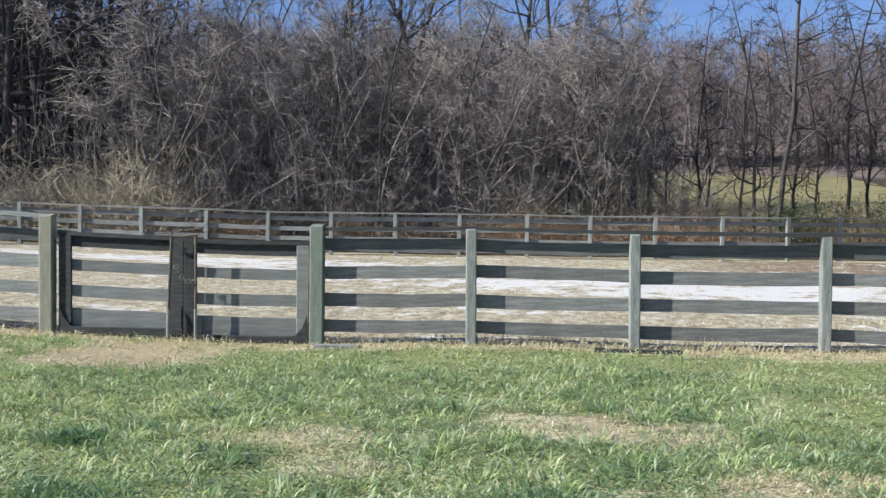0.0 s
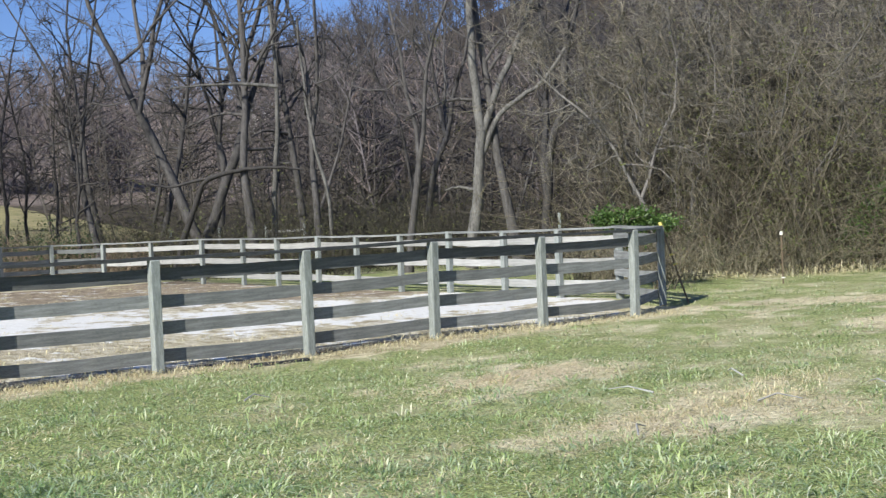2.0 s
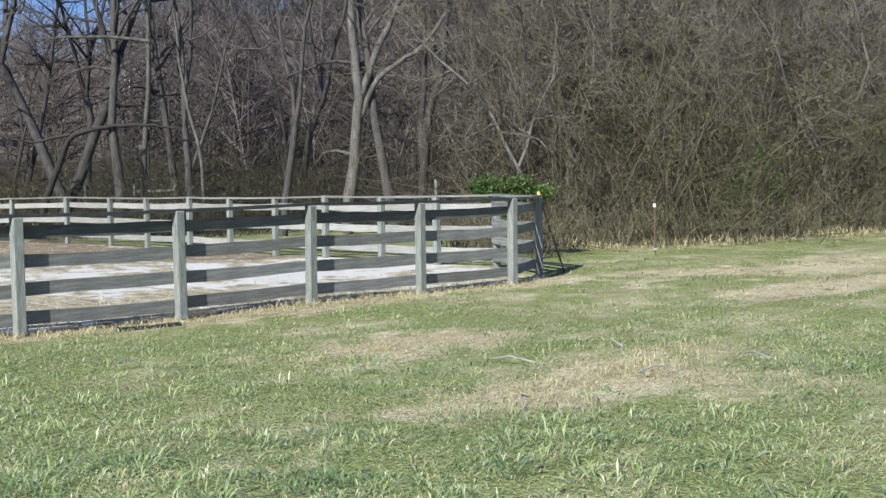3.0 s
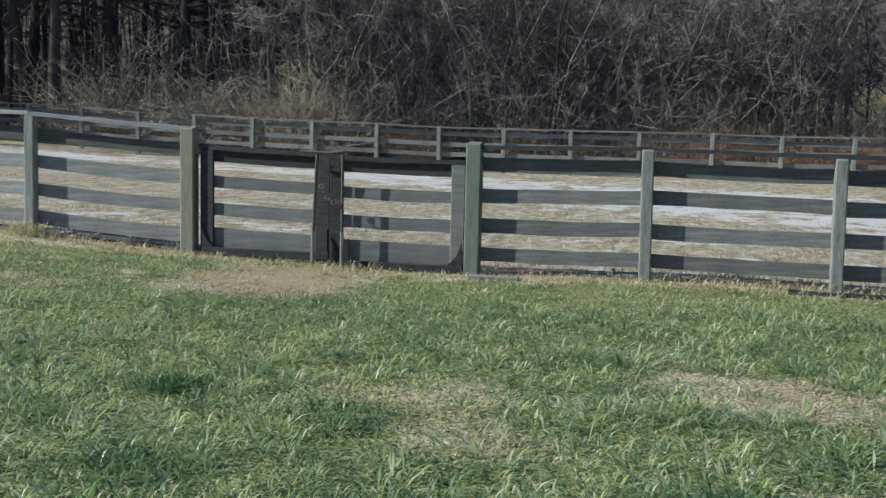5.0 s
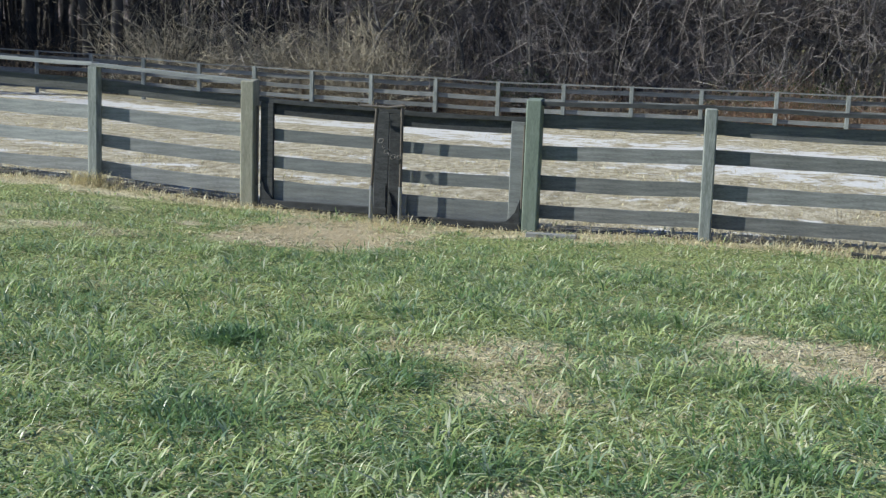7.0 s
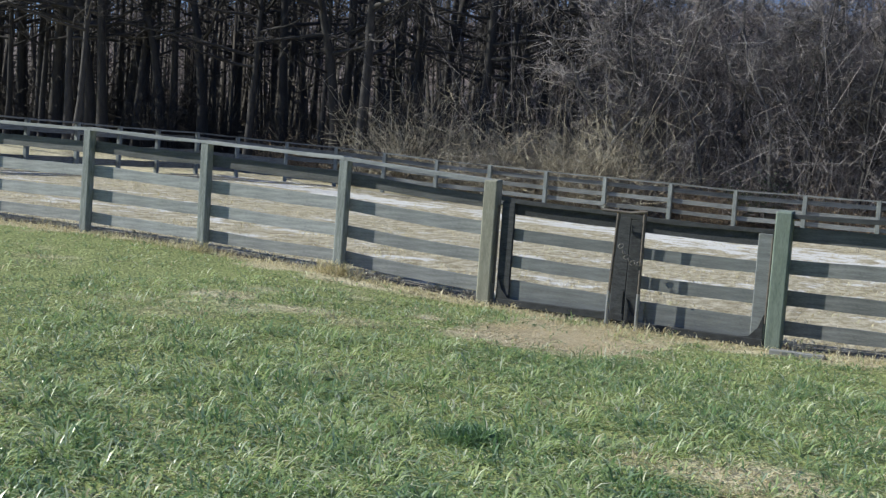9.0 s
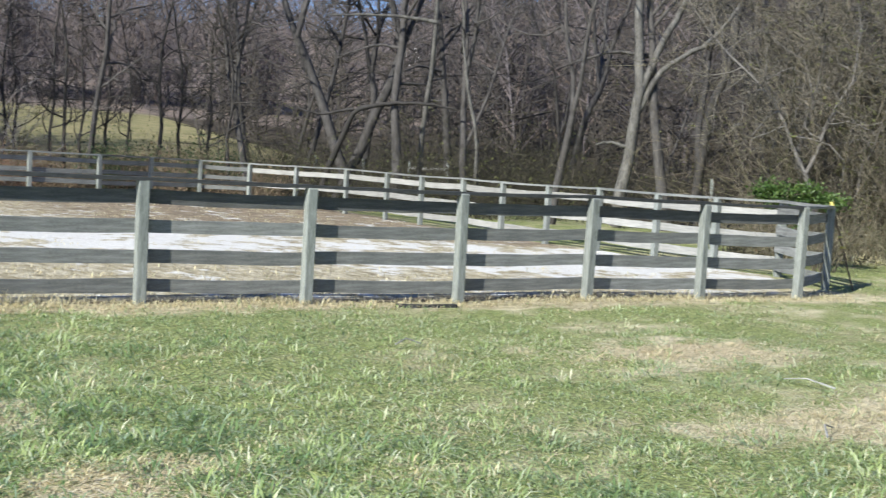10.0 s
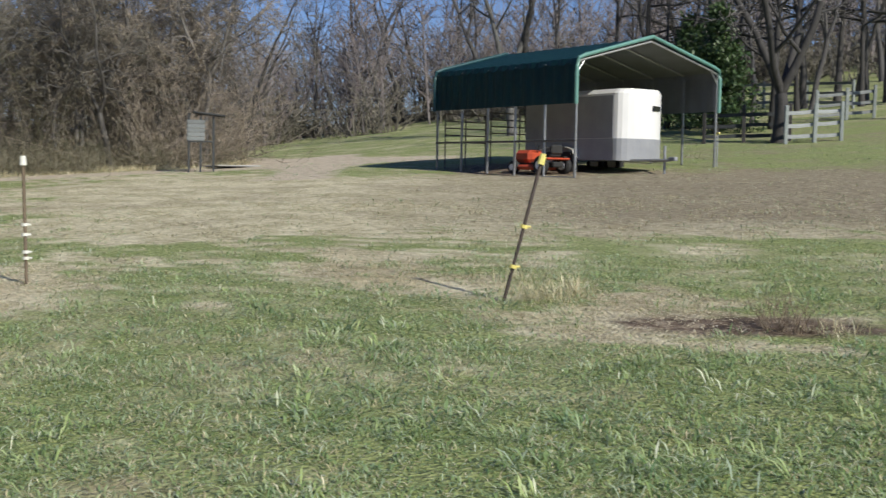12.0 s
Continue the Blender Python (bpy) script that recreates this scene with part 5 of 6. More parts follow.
def wood_depth():
    """Close-set stems deep in the woods, too many to count, coloured dark for shade."""
    rng = np.random.default_rng(15)
    bs, ts, rs = [], [], []
    for lo, hi, near, far, n, r, h0, h1, k0 in ((-64, -16, 58, 105, 600, 0.13, 10, 19, 14), (-18, 7, 54, 98, 160, 0.08, 4, 8, 18), (18, 58, 58, 100, 240, 0.08, 5, 11, 22)):
        b, d = np.radians(rng.uniform(lo, hi, n)), rng.uniform(near, far, n)
        x, y = d * np.sin(b), d * np.cos(b)
        base = np.stack([x, y, ground_z(x, y) - 0.3], 1)
        h = rng.uniform(h0, h1, n)
        tip = base + np.stack([rng.normal(size=n) * 0.8, rng.normal(size=n) * 0.8, h], 1)
        bs.append(base)
        ts.append(tip)
        rs.append(r * rng.uniform(0.5, 1.4, n))
        for k in range(k0):
            u = rng.uniform(0.05, 0.95, n)[:, None]
            p = base + (tip - base) * u
            bs.append(p)
            ts.append(p + np.stack([rng.normal(size=n) * 1.6, rng.normal(size=n) * 1.6, rng.uniform(0.1, 2.0, n)], 1))
            rs.append(np.full(n, 0.045))
    v, f = cones(np.concatenate(bs), np.concatenate(ts), np.concatenate(rs), rng)
    tagged(hang("deep_woods", quads("deep_woods", v, f, False), TWIG_DARK), "close-set trunks deep in the woods, coloured dark for shade", "woods", kind="stuff")


wood_depth()


def crooked(name, label, stems, material):
    """A crooked tree or limb drawn as a few tapered, bent stems."""
    x, y, _ = stems[0][0][0]
    t = thing(name, x, y, gz(x, y), 0, label, "tree", "woodland trees")
    for k, (pts, r0, r1) in enumerate(stems):
        w = Sticks()
        p = np.array(pts, float)
        u = np.linspace(0, len(p) - 1, 4 * len(p))
        q = np.stack([np.interp(u, np.arange(len(p)), p[:, i]) for i in range(3)], 1)
        q[1:-1] = (q[:-2] + 2 * q[1:-1] + q[2:]) / 4
        q = q + np.random.default_rng(k).normal(size=q.shape) * 0.02 - np.array([x, y, gz(x, y)])
        w.limb(q, np.linspace(r0, r1, len(q)), 7)
        hang("trunk" if k == 0 else "limb", w.mesh("limb"), material, t)
    return t


crooked("tree", "dark tree with a long arching low limb", [([(17.0, 39.2, 0.0), (17.2, 38.4, 1.6), (17.4, 37.24, 3.4), (18.46, 36.74, 3.65), (19.5, 36.2, 3.75), (20.55, 35.64, 3.61)], 0.14, 0.03), ([(17.4, 37.24, 3.4), (16.3, 37.7, 3.14), (15.56, 38.0, 3.33)], 0.06, 0.02)], BARK_DARK)
crooked("tree", "slender tree with a bleached level limb", [([(20.2, 37.6, 0.0), (20.1, 37.0, 3.5), (19.83, 36.03, 6.55), (19.6, 36.2, 10.5)], 0.12, 0.05), ([(19.83, 36.03, 6.55), (19.1, 36.4, 6.66), (17.9, 37.0, 6.68), (16.4, 37.7, 6.57)], 0.075, 0.03)], BARK_PALE)
crooked("tree", "big sycamore with pale forked stems behind the ring", [([(23.9, 30.6, 0.0), (23.95, 30.4, 1.4), (24.1, 30.3, 2.7), (24.2, 30.2, 4.6), (24.05, 30.3, 7.0), (24.0, 30.3, 9.0), (24.2, 30.4, 14.0)], 0.23, 0.10), ([(24.2, 30.2, 4.3), (24.4, 30.1, 4.9), (24.84, 29.7, 6.4), (25.46, 29.2, 8.1), (25.9, 28.9, 9.5), (26.4, 28.6, 13)], 0.15, 0.05), ([(24.1, 30.3, 3.2), (24.65, 29.85, 5.1), (25.8, 28.9, 6.0), (26.6, 28.2, 7.4), (27.2, 27.9, 10)], 0.11, 0.04), ([(24.0, 30.4, 2.6), (23.6, 30.7, 2.75), (23.2, 31.0, 2.6)], 0.07, 0.02)], BARK_PALE)
crooked("tree", "thin drooping bleached stem among the trees", [([(21.5, 35.6, 0.0), (21.3, 35.2, 2.2), (20.9, 35.4, 4.2), (20.7, 35.55, 5.4), (20.5, 35.7, 9.0)], 0.08, 0.04)], BARK_PALE)
crooked("tree", "grey leaning tree with crooked bleached limb in the thicket", [([(31.5, 14.2, 0.3), (31.6, 13.9, 2.0), (32.0, 13.7, 3.4), (32.2, 13.6, 6.0), (32.4, 14, 9)], 0.13, 0.06), ([(34.6, 12.5, 1.0), (34.0, 12.4, 3.6), (33.4, 12.6, 4.4), (31.6, 13.0, 4.6)], 0.09, 0.03)], BARK)


# ---- undergrowth ----
def brush(name, label, spots, stems, material, seed, leaf=None, leaf_n=0, leaf_size=0.06, thick=0.011, twigs=6, wild=0.08, reach=1.0):
    """Arching stems with side twigs at each spot (x, y, height, radius), all in one mesh; leaves apart."""
    rng = np.random.default_rng(seed)
    P = np.repeat(np.array(spots, float), stems, axis=0)
    n = len(P)
    a, r = rng.uniform(0, math.tau, n), np.sqrt(rng.uniform(0, 1, n)) * P[:, 3]
    bx, by = P[:, 0] + np.cos(a) * r * 0.6, P[:, 1] + np.sin(a) * r * 0.6
    base = np.stack([bx, by, ground_z(bx, by) - 0.05], 1)
    h = P[:, 2] * rng.uniform(0.45, 1.1, n)
    out = np.stack([np.cos(a), np.sin(a), np.zeros(n)], 1) * (P[:, 3] * rng.uniform(0.1, 0.9, n))[:, None]
    mid = base + out * 0.35 + rng.normal(size=(n, 3)) * (wild * np.maximum(h, 1.0))[:, None] + np.array([0, 0, 1.0]) * (h * 0.62)[:, None]
    tip = mid + out * 0.9 + rng.normal(size=(n, 3)) * ((0.1 + wild) * h)[:, None] + np.array([0, 0, 1.0]) * (h * rng.uniform(0.05, 0.45, n))[:, None]
    knots = []
    for u in (0.0, 0.25, 0.5, 0.75, 1.0):
        q = base * (1 - u) ** 2 + (1.5 * mid - 0.25 * (base + tip)) * 2 * u * (1 - u) + tip * u * u
        knots.append(q + rng.normal(size=(n, 3)) * ((0.025 + 0.10 * wild) * h * (u > 0))[:, None])
    stem = [rods(a, b, thick * (1 - 0.2 * k), thick * (0.8 - 0.2 * k), rng) for k, (a, b) in enumerate(zip(knots, knots[1:]))]
    bs, ts, rs = [], [], []
    for k in range(twigs):
        u = rng.uniform(0.25, 1.0, n)[:, None]
        i = np.minimum((u[:, 0] * 4).astype(int), 3)
        K = np.stack(knots)
        j = np.arange(n)
        p = K[i, j] + (K[i + 1, j] - K[i, j]) * (u * 4 - i[:, None])
        bs.append(p)
        ts.append(p + rng.normal(size=(n, 3)) * (reach * (0.20 + 0.25 * wild) * h ** 0.6)[:, None] + np.array([0, 0, 0.1]))
        rs.append(np.full(n, thick * 0.55))
    v, f = merge([*stem, cones(np.concatenate(bs), np.concatenate(ts), np.concatenate(rs), rng)])
    o = hang(name, quads(name, v, f, False), material)
    tagged(o, label, "undergrowth", kind="stuff")
    if leaf:
        ends = np.concatenate(ts)
        at = ends[rng.integers(0, len(ends), leaf_n)] + rng.normal(size=(leaf_n, 3)) * 0.08
        v, f = leaf_quads(at, leaf_size, rng)
        hang("foliage", quads("foliage", v, f, False), leaf, o)
    return o


brng = np.random.default_rng(12)
spots = [(brng.uniform(-27, 16), brng.uniform(39.3, 42.5), brng.uniform(0.7, 1.7), brng.uniform(0.6, 1.1)) for _ in range(150)]
brush("undergrowth", "brown withered weeds and saplings behind the ring", spots, 26, WEEDS, 1, DRY_LEAF, 9000, 0.07, wild=0.12)
spots = [(brng.uniform(-20, 7), brng.uniform(42, 47), brng.uniform(1.6, 6.0), brng.uniform(1.0, 2.0)) for _ in range(120)]
brush("tangled_scrub", "tangle of grey leafless scrub opposite the gate", spots, 22, TWIG, 2, twigs=16, thick=0.015, wild=0.5, reach=0.6)
spots = [(brng.uniform(-22.5, -12.5), brng.uniform(39.2, 42.5), brng.uniform(1.2, 2.8), brng.uniform(1.0, 1.8)) for _ in range(56)]
brush("brush_pile", "pale tangle of fallen vines and branches by the dark wood", spots, 40, island_mat("pale_stems", [(0.40, 0.36, 0.28), (0.60, 0.55, 0.44), (0.26, 0.23, 0.17), (0.50, 0.45, 0.35)], 0.85), 3, twigs=8, wild=0.32, thick=0.02)
spots = [(*along(brng.uniform(0, 1), brng.uniform(-0.8, 2.0)), brng.uniform(0.4, 1.3), brng.uniform(0.6, 1.2)) for _ in range(190)]
brush("thicket_edge", "dry brambles and tall weeds along the thicket", spots, 30, BRUSH, 4, DRY_LEAF, 9000, 0.05, wild=0.15)
spots = [(*along(brng.uniform(0, 1), brng.uniform(1.0, 7)), brng.uniform(1.2, 5.0), brng.uniform(1.2, 2.2)) for _ in range(150)]
brush("thicket_scrub", "dense brown leafless scrub wall beside the field", spots, 20, SCRUB_EAST, 5, OLIVE_LEAF, 14000, 0.055, twigs=16, thick=0.015, wild=0.55, reach=0.65)
spots = [(*along(brng.uniform(0.86, 1.0), brng.uniform(-0.3, 4)), brng.uniform(1.5, 4.5), brng.uniform(1.0, 1.8)) for _ in range(36)]
brush("tan_scrub", "tan leafless scrub round the feed shelter", spots, 22, TAN_TWIG, 25, twigs=14, thick=0.014, wild=0.4, reach=0.7)
spots = [(*along(brng.uniform(0.12, 0.42), brng.uniform(0.0, 3)), brng.uniform(2.5, 6.0), brng.uniform(1.0, 2.0)) for _ in range(34)]
brush("olive_vines", "olive-leaved vines climbing the thicket", spots, 20, SCRUB_EAST, 6, OLIVE_LEAF, 34000, 0.065, twigs=12, wild=0.45, reach=0.6)
spots = [(17.6, 18.4, 1.5, 0.4), (18.2, 17.8, 1.55, 0.45), (18.8, 17.1, 1.5, 0.4)]
ivy_bush = brush("ivy_bush", "bright green ivy bush at the thicket's corner", spots, 30, SCRUB_EAST, 7, wild=0.11)


def ivy_leaves(bush, heads, each, seed):
    """Leaves in uneven rounded heads (x, y, height, radius, half-height) on a bush."""
    rng = np.random.default_rng(seed)
    at = []
    for hx, hy, hz, hr, hh in heads:
        d = rng.normal(size=(each, 3))
        d /= np.linalg.norm(d, axis=1, keepdims=True)
        swell = rng.uniform(0.35, 1.35, each) * (1 + 0.35 * np.sin(d[:, 0] * 7 + d[:, 2] * 5))
        at.append(np.array([hx, hy, gz(hx, hy) + hz]) + d * swell[:, None] * np.array([hr, hr, hh]))
    v, f = leaf_quads(np.concatenate(at), 0.075, rng)
    hang("foliage", quads("foliage", v, f, False), GREEN_LEAF, bush)


ivy_leaves(ivy_bush, [(17.95, 18.0, 1.54, 0.26, 0.22), (18.2, 17.75, 1.48, 0.30, 0.28), (18.5, 17.45, 1.54, 0.28, 0.22), (18.8, 17.15, 1.42, 0.32, 0.16), (18.3, 17.6, 1.18, 0.30, 0.26)], 900, 77)
spots = [(25.2, 16.4, 2.0, 0.5), (25.7, 16.1, 2.4, 0.5)]
creeper = brush("creeper", "green creeper climbing the thicket", spots, 30, SCRUB_EAST, 8, wild=0.15)
ivy_leaves(creeper, [(25.2, 16.4, 1.3, 0.5, 0.5), (25.7, 16.1, 1.9, 0.45, 0.5), (24.9, 16.6, 0.9, 0.45, 0.35), (26.1, 15.9, 1.2, 0.4, 0.4)], 260, 78)
spots = [(brng.uniform(4, 20), brng.uniform(41.5, 46), brng.uniform(0.8, 2.0), 1.1) for _ in range(70)]
brush("pasture_scrub", "olive and brown scrub along the pasture's edge", spots, 28, BRUSH, 13, OLIVE_LEAF, 9000, 0.08, wild=0.2)
spots = [(brng.uniform(9.5, 15), brng.uniform(40.9, 42.4), brng.uniform(1.0, 1.9), 0.6) for _ in range(18)]
brush("evergreen_scrub", "dark green low scrub below the pasture", spots, 34, BRUSH, 9, EVERGREEN, 15000, 0.09)
spots = [(brng.uniform(-1, 7), brng.uniform(39.2, 40.8), brng.uniform(0.7, 1.5), 0.7) for _ in range(34)]
brush("rusty_weeds", "rust-brown withered weeds behind the far fence", spots, 26, island_mat("rusty_stems", [(0.16, 0.09, 0.06), (0.27, 0.155, 0.10), (0.20, 0.13, 0.09), (0.34, 0.23, 0.16)], 0.8), 29, DRY_LEAF, 2500, 0.06, wild=0.14)
spots = [(brng.uniform(-0.5, 3.5), brng.uniform(41, 43), brng.uniform(0.9, 2.0), 0.9) for _ in range(9)] + [(brng.uniform(-9, -7), brng.uniform(41.5, 43), 1.6, 0.8) for _ in range(4)]
brush("evergreen_shrub", "dark green shrubs under the leafless thicket", spots, 40, BRUSH, 19, EVERGREEN, 9000, 0.09)
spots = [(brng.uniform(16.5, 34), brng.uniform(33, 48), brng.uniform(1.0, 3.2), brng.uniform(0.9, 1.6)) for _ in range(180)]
brush("wood_floor_scrub", "brown and olive scrub on the wood's floor, darkened for shade", spots, 26, SCRUB_DARK, 10, OLIVE_LEAF, 14000, 0.08, wild=0.25)
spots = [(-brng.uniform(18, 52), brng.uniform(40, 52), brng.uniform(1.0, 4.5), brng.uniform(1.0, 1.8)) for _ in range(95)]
brush("dark_wood_scrub", "scrub under the western wood, coloured dark for its shade", spots, 30, TWIG_DARK, 11, thick=0.02, twigs=8, wild=0.15)


spots = []
for _ in range(150):
    b, d = radians(brng.uniform(95, 135)), brng.uniform(76, 96)
    spots.append((d * math.sin(b), d * math.cos(b), brng.uniform(1.5, 4.5), brng.uniform(1.5, 3.0)))
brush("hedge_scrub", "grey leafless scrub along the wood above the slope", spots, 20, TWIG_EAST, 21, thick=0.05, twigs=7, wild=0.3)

brush("weed_clump", "brown dead weed clump beside bare earth", [(7.05, -5.35, 0.27, 0.12), (6.9, -5.45, 0.2, 0.12)], 46, WEEDS, 31, thick=0.0035, twigs=3, wild=0.08, reach=0.4)


def build_far_house():
    x, y = 79.0, 150.0
    h = thing("house", x, y, gz(x, y), 28, "small white far house among the trees", "house")
    part("wall", boxed((-1.6, -2, -1), (1.6, 2, 2.6), 0.02), WHITE_PAINT, h)
    bm = bmesh.new()
    a = [bm.verts.new(p) for p in ((-1.8, -2.2, 2.6), (1.8, -2.2, 2.6), (0, -2.2, 4.0), (-1.8, 2.2, 2.6), (1.8, 2.2, 2.6), (0, 2.2, 4.0))]
    for f in ((0, 1, 2), (3, 5, 4), (0, 2, 5, 3), (1, 4, 5, 2), (0, 3, 4, 1)):
        bm.faces.new([a[i] for i in f])
    part("roof", bm, GREY_PAINT, h, "grey gable roof")
    part("window", boxed((-0.5, -2.03, 0.6), (0.5, -1.98, 1.8), 0.01), DARK_GLASS, h)


build_far_house()


# ---- grass ----
def blades(x, y, h, w, rng, lay=0.55, a=None, tone=None):
    """Bent blades: vertices, triangles and the tone of each vertex."""
    n = len(x)
    a = rng.uniform(0, math.tau, n) if a is None else a
    side = np.stack([-np.sin(a), np.cos(a), np.zeros(n)], 1) * (w / 2)[:, None]
    out = np.stack([np.cos(a), np.sin(a), np.zeros(n)], 1)
    bend = rng.uniform(0.45, 1.35, n) * lay
    base = np.stack([x, y, ground_z(x, y) - 0.006], 1)
    up = np.array([0, 0, 1.0])
    mid = base + up * (h * np.maximum(0.12, 0.52 - 0.30 * bend))[:, None] + out * (h * 0.5 * bend)[:, None]
    tip = base + up * (h * np.maximum(0.04, 0.86 - 0.70 * bend))[:, None] + out * (h * 1.05 * bend)[:, None]
    v = np.stack([base, mid + side, tip, mid - side], 1)
    o = (np.arange(n) * 4)[:, None, None]
    f = o + np.array([[0, 1, 3], [1, 2, 3]])[None]
    tone = rng.uniform(0.3, 0.8, n) if tone is None else tone
    return v.reshape(-1, 3), f.reshape(-1, 3), np.repeat(tone, 4)


def lawn():
    rng = np.random.default_rng(3)
    green, dry, mats = [], [], []
    rings = ((3.9, 5.7, -46, 146, 4000, 22, 0.05, 0.17, 0.006, 0.013, 0.045), (5.7, 8, -50, 142, 3000, 20, 0.05, 0.18, 0.007, 0.014, 0.05), (8, 13.5, -50, 138, 1200, 18, 0.06, 0.19, 0.008, 0.016, 0.06),
             (13.5, 24, -54, 136, 270, 14, 0.05, 0.18, 0.012, 0.024, 0.10), (24, 46, 30, 133, 42, 10, 0.05, 0.15, 0.022, 0.045, 0.16))
    for r0, r1, b0, b1, per, tuft, h0, h1, w0, w1, sp in rings:
        area = radians(b1 - b0) / 2 * (r1 * r1 - r0 * r0)
        m = int(area * per / tuft)
        r, b = np.sqrt(rng.uniform(r0 * r0, r1 * r1, m)), np.radians(rng.uniform(b0, b1, m))
        cx, cy = r * np.sin(b), r * np.cos(b)
        keep = (cy < 12.95) | (cx > 16.3) & (cy < 22)
        keep &= ~((cx > 29) & (cy > 12 - 0.25 * (cx - 29)))
        keep &= ~((earth(cx, cy) < 1) & (rng.uniform(0, 1, m) < 0.93))
        cx, cy = cx[keep], cy[keep]
        clump = 0.5 + 0.5 * np.sin(cx * 2.3 + 2 * np.sin(cy * 1.7)) * np.sin(cy * 2.9 + 1.7 * np.sin(cx * 1.5))
        small = 0.5 + 0.5 * np.sin(cx * 9.4 + 2.4 * np.sin(cy * 6.1)) * np.sin(cy * 8.9 + 2.6 * np.sin(cx * 7.1))
        size = np.repeat(rng.uniform(0.3, 1.0, len(cx)) ** 1.4 * (0.4 + 0.4 * clump + 1.0 * small ** 2), tuft)
        tone = np.repeat(np.clip(-0.05 + 0.48 * clump + 0.42 * small + rng.normal(size=len(cx)) * 0.28, 0, 1), tuft)
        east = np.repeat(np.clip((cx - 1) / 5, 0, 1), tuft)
        # front light on the eastern grass is put into its tone
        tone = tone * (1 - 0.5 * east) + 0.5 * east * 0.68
        # light level of the south-east put into the tone, to balance exposure
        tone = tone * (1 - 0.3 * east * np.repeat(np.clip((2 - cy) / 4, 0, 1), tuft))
        n = len(size)
        dx, dy = rng.normal(size=n) * sp, rng.normal(size=n) * sp
        x, y = np.repeat(cx, tuft) + dx, np.repeat(cy, tuft) + dy
        swath = 2.5 * np.sin(x * 0.9 + 1.3 * np.sin(y * 0.8)) + 1.5 * np.sin(y * 1.9)
        ang = np.where(rng.uniform(0, 1, n) < 0.12, swath + rng.normal(size=n) * 0.7, np.arctan2(dy, dx) + rng.normal(size=n) * 0.9)
        d = dryness(x, y)
        h, w = rng.uniform(h0, h1, n) * size, rng.uniform(w0, w1, n) * (1 - 0.28 * east)
        isdry = rng.uniform(0, 1, n) < np.clip(d + 0.14 * (1 - np.repeat(small, tuft)), 0, 0.94)
        h = np.where(isdry, h * 0.8, h)
        g, k = ~isdry, isdry
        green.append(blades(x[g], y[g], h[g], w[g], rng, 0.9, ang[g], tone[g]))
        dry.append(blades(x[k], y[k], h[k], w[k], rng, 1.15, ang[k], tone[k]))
    for px, py, k, s in ((-3.1, 7.0, 900, 0.09), (0.1, 5.6, 350, 0.13), (-1.2, 5.2, 350, 0.15), (-2.6, 5.4, 450, 0.2)):
        green.append(blades(px + rng.normal(size=k) * s, py + rng.normal(size=k) * s, rng.uniform(0.08, 0.20, k), rng.uniform(0.006, 0.012, k), rng, 0.8, None, np.full(k, 0.0)))
    # coarse rank tufts, dark tones for the gaps' shadow, pale ones for sunlit blades
    m = 2400
    r, b = np.sqrt(rng.uniform(3.9 ** 2, 11 ** 2, m)), np.radians(rng.uniform(-45, 140, m))
    k = 32
    cx, cy = r * np.sin(b), r * np.cos(b)
    s = np.repeat(rng.uniform(0.05, 0.12, m), k)
    reach = np.repeat(rng.uniform(0.55, 1.0, m), k)
    dx, dy = rng.normal(size=m * k) * s, rng.normal(size=m * k) * s
    tone = np.repeat(np.where(rng.uniform(0, 1, m) < 0.5, rng.uniform(0, 0.25, m), rng.uniform(0.6, 1, m)), k)
    # eastern tufts get the same front light in their tone
    tone = np.clip(tone * 0.9 + 0.12 * np.repeat(np.clip((cx - 1) / 5, 0, 1), k), 0, 1)
    ok = np.repeat((cy < 12.3) & (dryness(cx, cy) < 0.5) & ((cx < 2.5) | (rng.uniform(0, 1, m) < 0.14)) & (earth(cx, cy) > 1.4), k)
    green.append(blades((np.repeat(cx, k) + dx)[ok], (np.repeat(cy, k) + dy)[ok], rng.uniform(0.12, 0.30, ok.sum()) * reach[ok], rng.uniform(0.007, 0.016, ok.sum()), rng, 0.95, (np.arctan2(dy, dx) + rng.normal(size=m * k) * 0.8)[ok], tone[ok]))
    # mats of flattened straw: x, y, half-width, half-depth, blades
    for px, py, sx, sy, k in ((-4.25, 11.65, 0.42, 0.5, 5600), (7.7, 8.9, 0.7, 0.35, 2200), (0.65, 7.85, 0.45, 0.28, 350), (1.8, 6.0, 0.4, 0.2, 700), (7.4, 6.0, 0.9, 0.35, 1500), (14.2, 2.5, 1.7, 0.6, 4200), (12.4, 0.3, 0.9, 0.35, 2000), (16.2, 8.2, 1.3, 0.4, 1700), (18.6, 5.6, 1.8, 0.4, 2200), (21, 9.6, 2.0, 0.5, 2200), (22, 6.3, 2.0, 0.45, 2200), (18.0, 11.2, 1.1, 0.35, 1000), (11.6, -3.6, 1.4, 0.45, 2600), (8.6, -4.9, 0.8, 0.35, 1500), (3.0, 12.5, 2.5, 0.15, 1500)):
        far = 1.0 + 0.5 * min(1.0, max(0.0, (math.hypot(px, py) - 9) / 9))
        x, y = px + rng.normal(size=k) * sx, py + rng.normal(size=k) * sy
        lie = 0.6 * np.sin(x * 2.3) + 0.8 * np.sin(y * 3.1) + rng.normal(size=k) * 0.7
        mats.append(blades(x, y, rng.uniform(0.05, 0.14, k), rng.uniform(0.006, 0.013, k) * far, rng, 2.1, lie, rng.uniform(0.5, 1.0, k)))
    # straw along the fence
    n = 15000
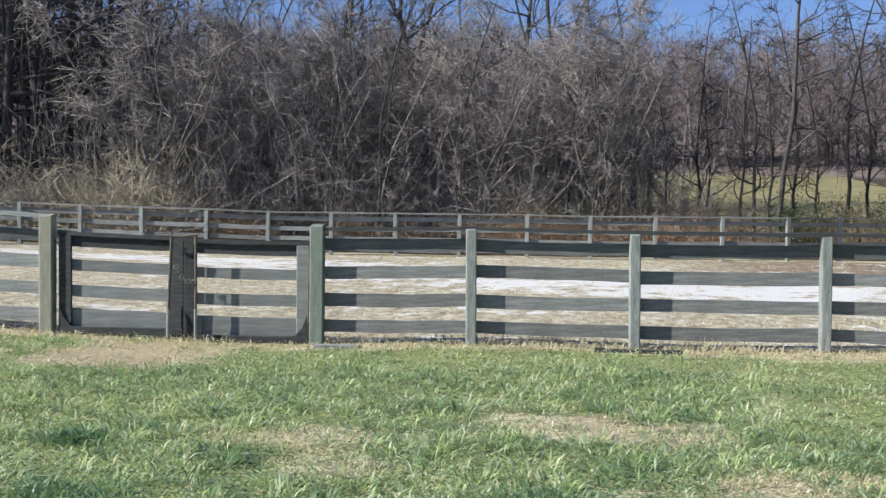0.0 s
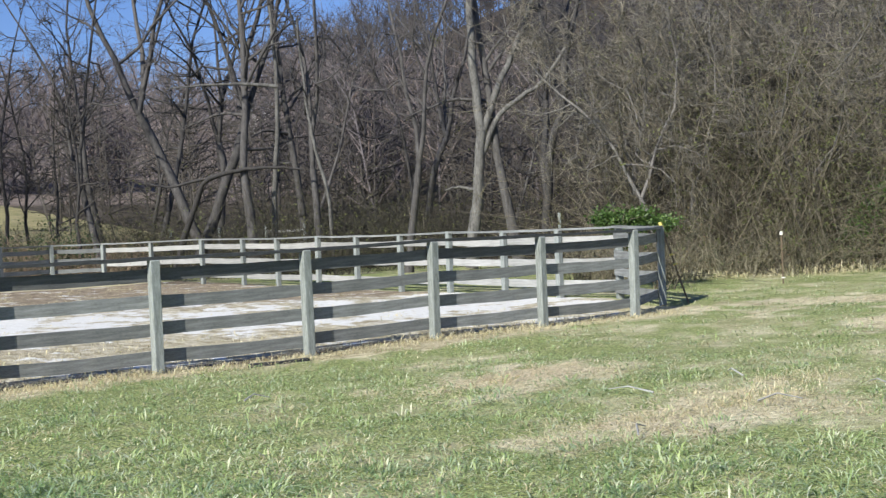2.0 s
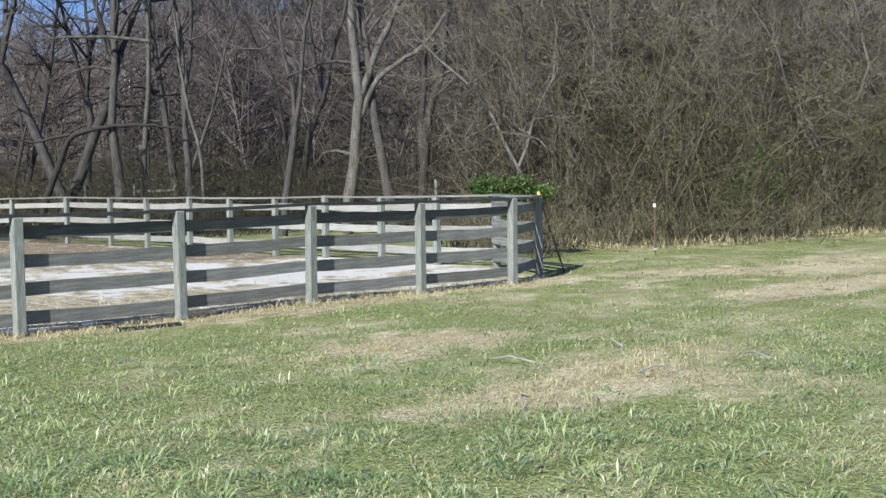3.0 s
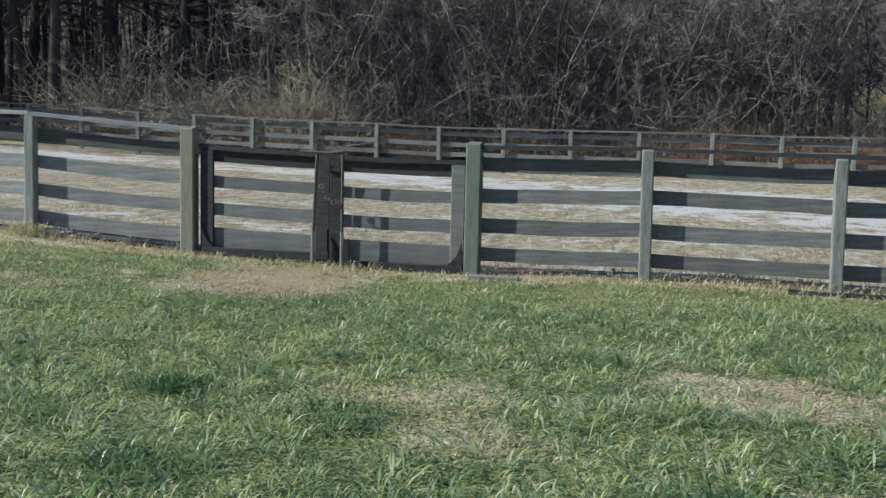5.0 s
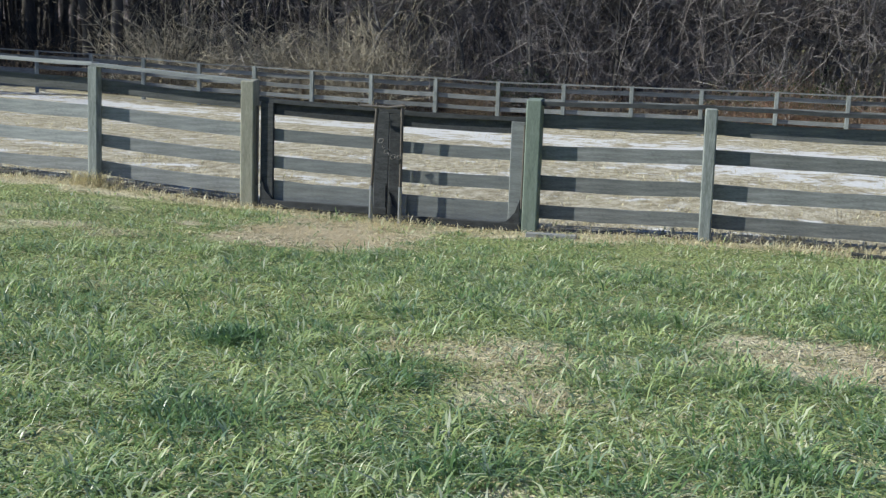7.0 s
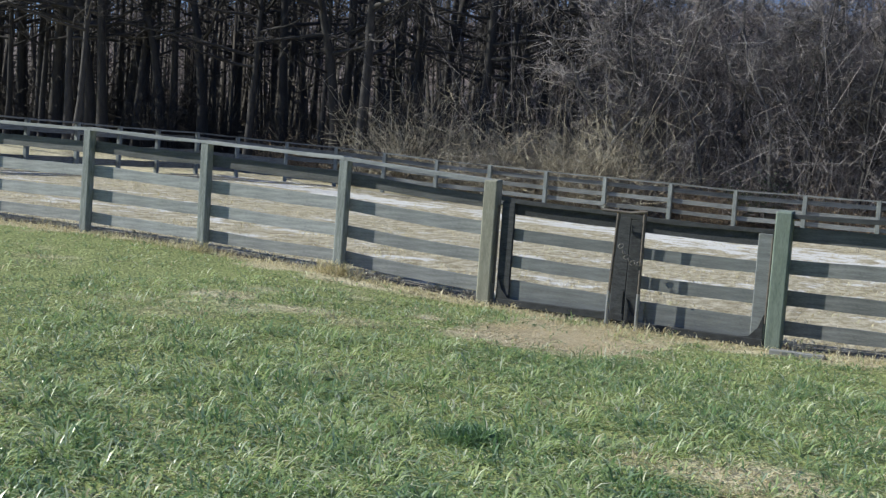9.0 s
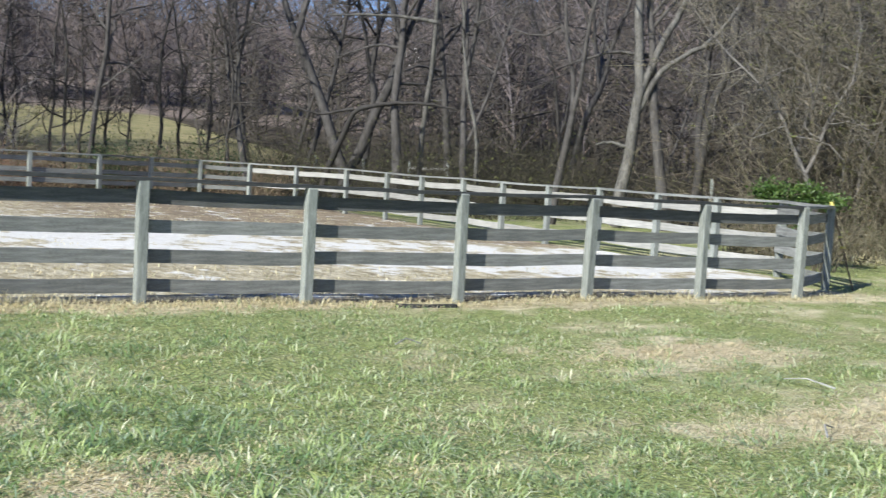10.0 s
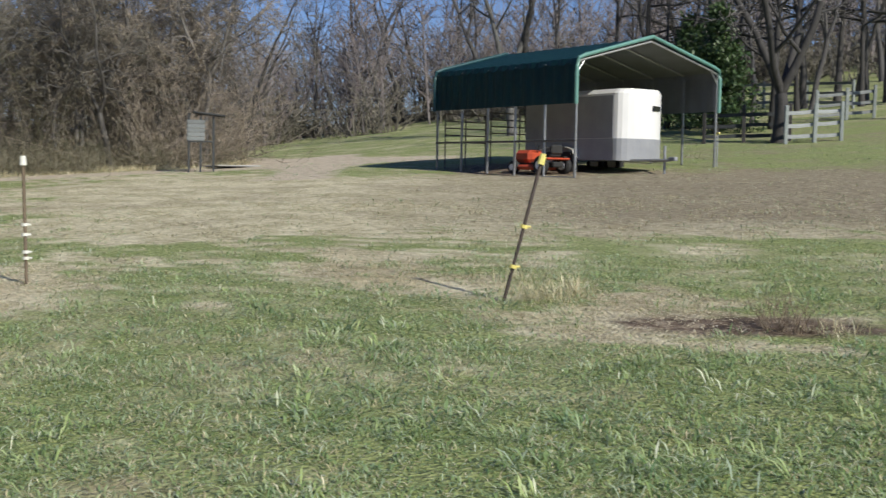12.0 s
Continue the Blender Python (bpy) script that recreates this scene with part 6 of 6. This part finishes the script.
    x = rng.uniform(-24, 14.5, n)
    y = 12.78 + rng.normal(size=n) * np.where(x < -6.5, 0.14, 0.22)
    tall = np.clip(np.sin(x * 2.1) * np.sin(x * 0.83 + 1), 0, 1)
    dry.append(blades(x, y, rng.uniform(0.05, 0.16, n) + tall * 0.14 * rng.uniform(0, 1, n), rng.uniform(0.006, 0.012, n), rng, 0.7))
    for px, py, k, s in ((-7.65, 12.8, 700, 0.14), (0.35, 13.3, 260, 0.2), (9.1, -4.35, 350, 0.22), (9.3, -4.75, 220, 0.12), (10.2, -4.6, 200, 0.3), (6.6, -5.6, 80, 0.14), (9.2, 6.3, 400, 0.3), (13.0, 2.2, 350, 0.25), (6.6, 5.9, 300, 0.5), (8.0, 5.9, 260, 0.25), (14.0, 3.6, 260, 0.2), (-9.75, 12.8, 250, 0.15), (8.3, 6.0, 300, 0.3), (2.4, 12.8, 250, 0.3)):
        dry.append(blades(px + rng.normal(size=k) * s, py + rng.normal(size=k) * s * 0.6, rng.uniform(0.12, 0.36, k) * (0.45 if py > 5 and 6 < px < 10 else 1.0), rng.uniform(0.004, 0.008, k), rng, 0.6))
    # tall pale grass along the foot of the thicket
    n = 9000
    foot = np.array([along(u, o) for u, o in zip(rng.uniform(0.06, 0.98, n), rng.uniform(-1.6, 0.6, n))])
    tall = 0.55 + 0.45 * np.sin(foot[:, 0] * 1.9 + np.sin(foot[:, 1] * 2.3))
    dry.append(blades(foot[:, 0], foot[:, 1], rng.uniform(0.12, 0.55, n) * (0.4 + 0.6 * tall), rng.uniform(0.010, 0.022, n), rng, 0.45))
    # tufts of straw in the ring, thinning out on the sand
    m, k = 3000, 12
    cx, cy = rng.uniform(-25, 15.5, m), 13.2 + 22 * rng.uniform(0, 1, m) ** 1.7
    bare = np.clip(1.25 - ((cy - np.interp(cx, [-25, -10, -4, 2, 8, 15], [33.5, 32.0, 28.5, 26.0, 21.5, 18.0])) / 5) ** 2, 0, 1)
    ok = rng.uniform(0, 1, m) > bare * 0.8
    cx, cy = np.repeat(cx[ok], k), np.repeat(cy[ok], k)
    n = len(cx)
    sp = np.repeat(rng.uniform(0.05, 0.22, n // k), k)
    dry.append(blades(cx + rng.normal(size=n) * sp * 1.5, cy + rng.normal(size=n) * sp, rng.uniform(0.05, 0.16, n), rng.uniform(0.010, 0.022, n), rng, 0.9, None, np.repeat(rng.uniform(0, 1, n // k), k)))
    for name, pcs, m, label in (("green_grass", green, GRASS_GREEN, "short tufted green pasture grass"), ("dry_grass", dry, GRASS_DRY, "withered straw-coloured grass"), ("straw_mat", mats, STRAW, "flattened mats of pale straw on the field")):
        v, f = merge([p[:2] for p in pcs])
        me = quads(name, v, f, False)
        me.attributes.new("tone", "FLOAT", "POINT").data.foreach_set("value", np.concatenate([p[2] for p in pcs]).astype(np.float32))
        tagged(hang(name, me, m), label, "grass", kind="stuff")
    # loose stalks of hay
    for i, (x, y, a, ln) in enumerate(((5.2, 9.6, 15, 0.3), (7.6, 7.0, 100, 0.5), (6.3, 5.6, 40, 0.4), (9.0, 5.4, 70, 0.4), (7.9, 5.6, -20, 0.4), (8.9, 6.9, 60, 0.45))):
        s = thing("hay_stalk", x, y, gz(x, y) + 0.07, a, "pale dry stalk lying on the grass", "stalk", "loose stalks")
        part("stalk", tubed([(-ln / 2, 0, -0.02), (0, 0.03, 0.02), (ln / 2, -0.02, -0.03)], 0.009, 5, 0.005), BOARD_PALE, s)


lawn()
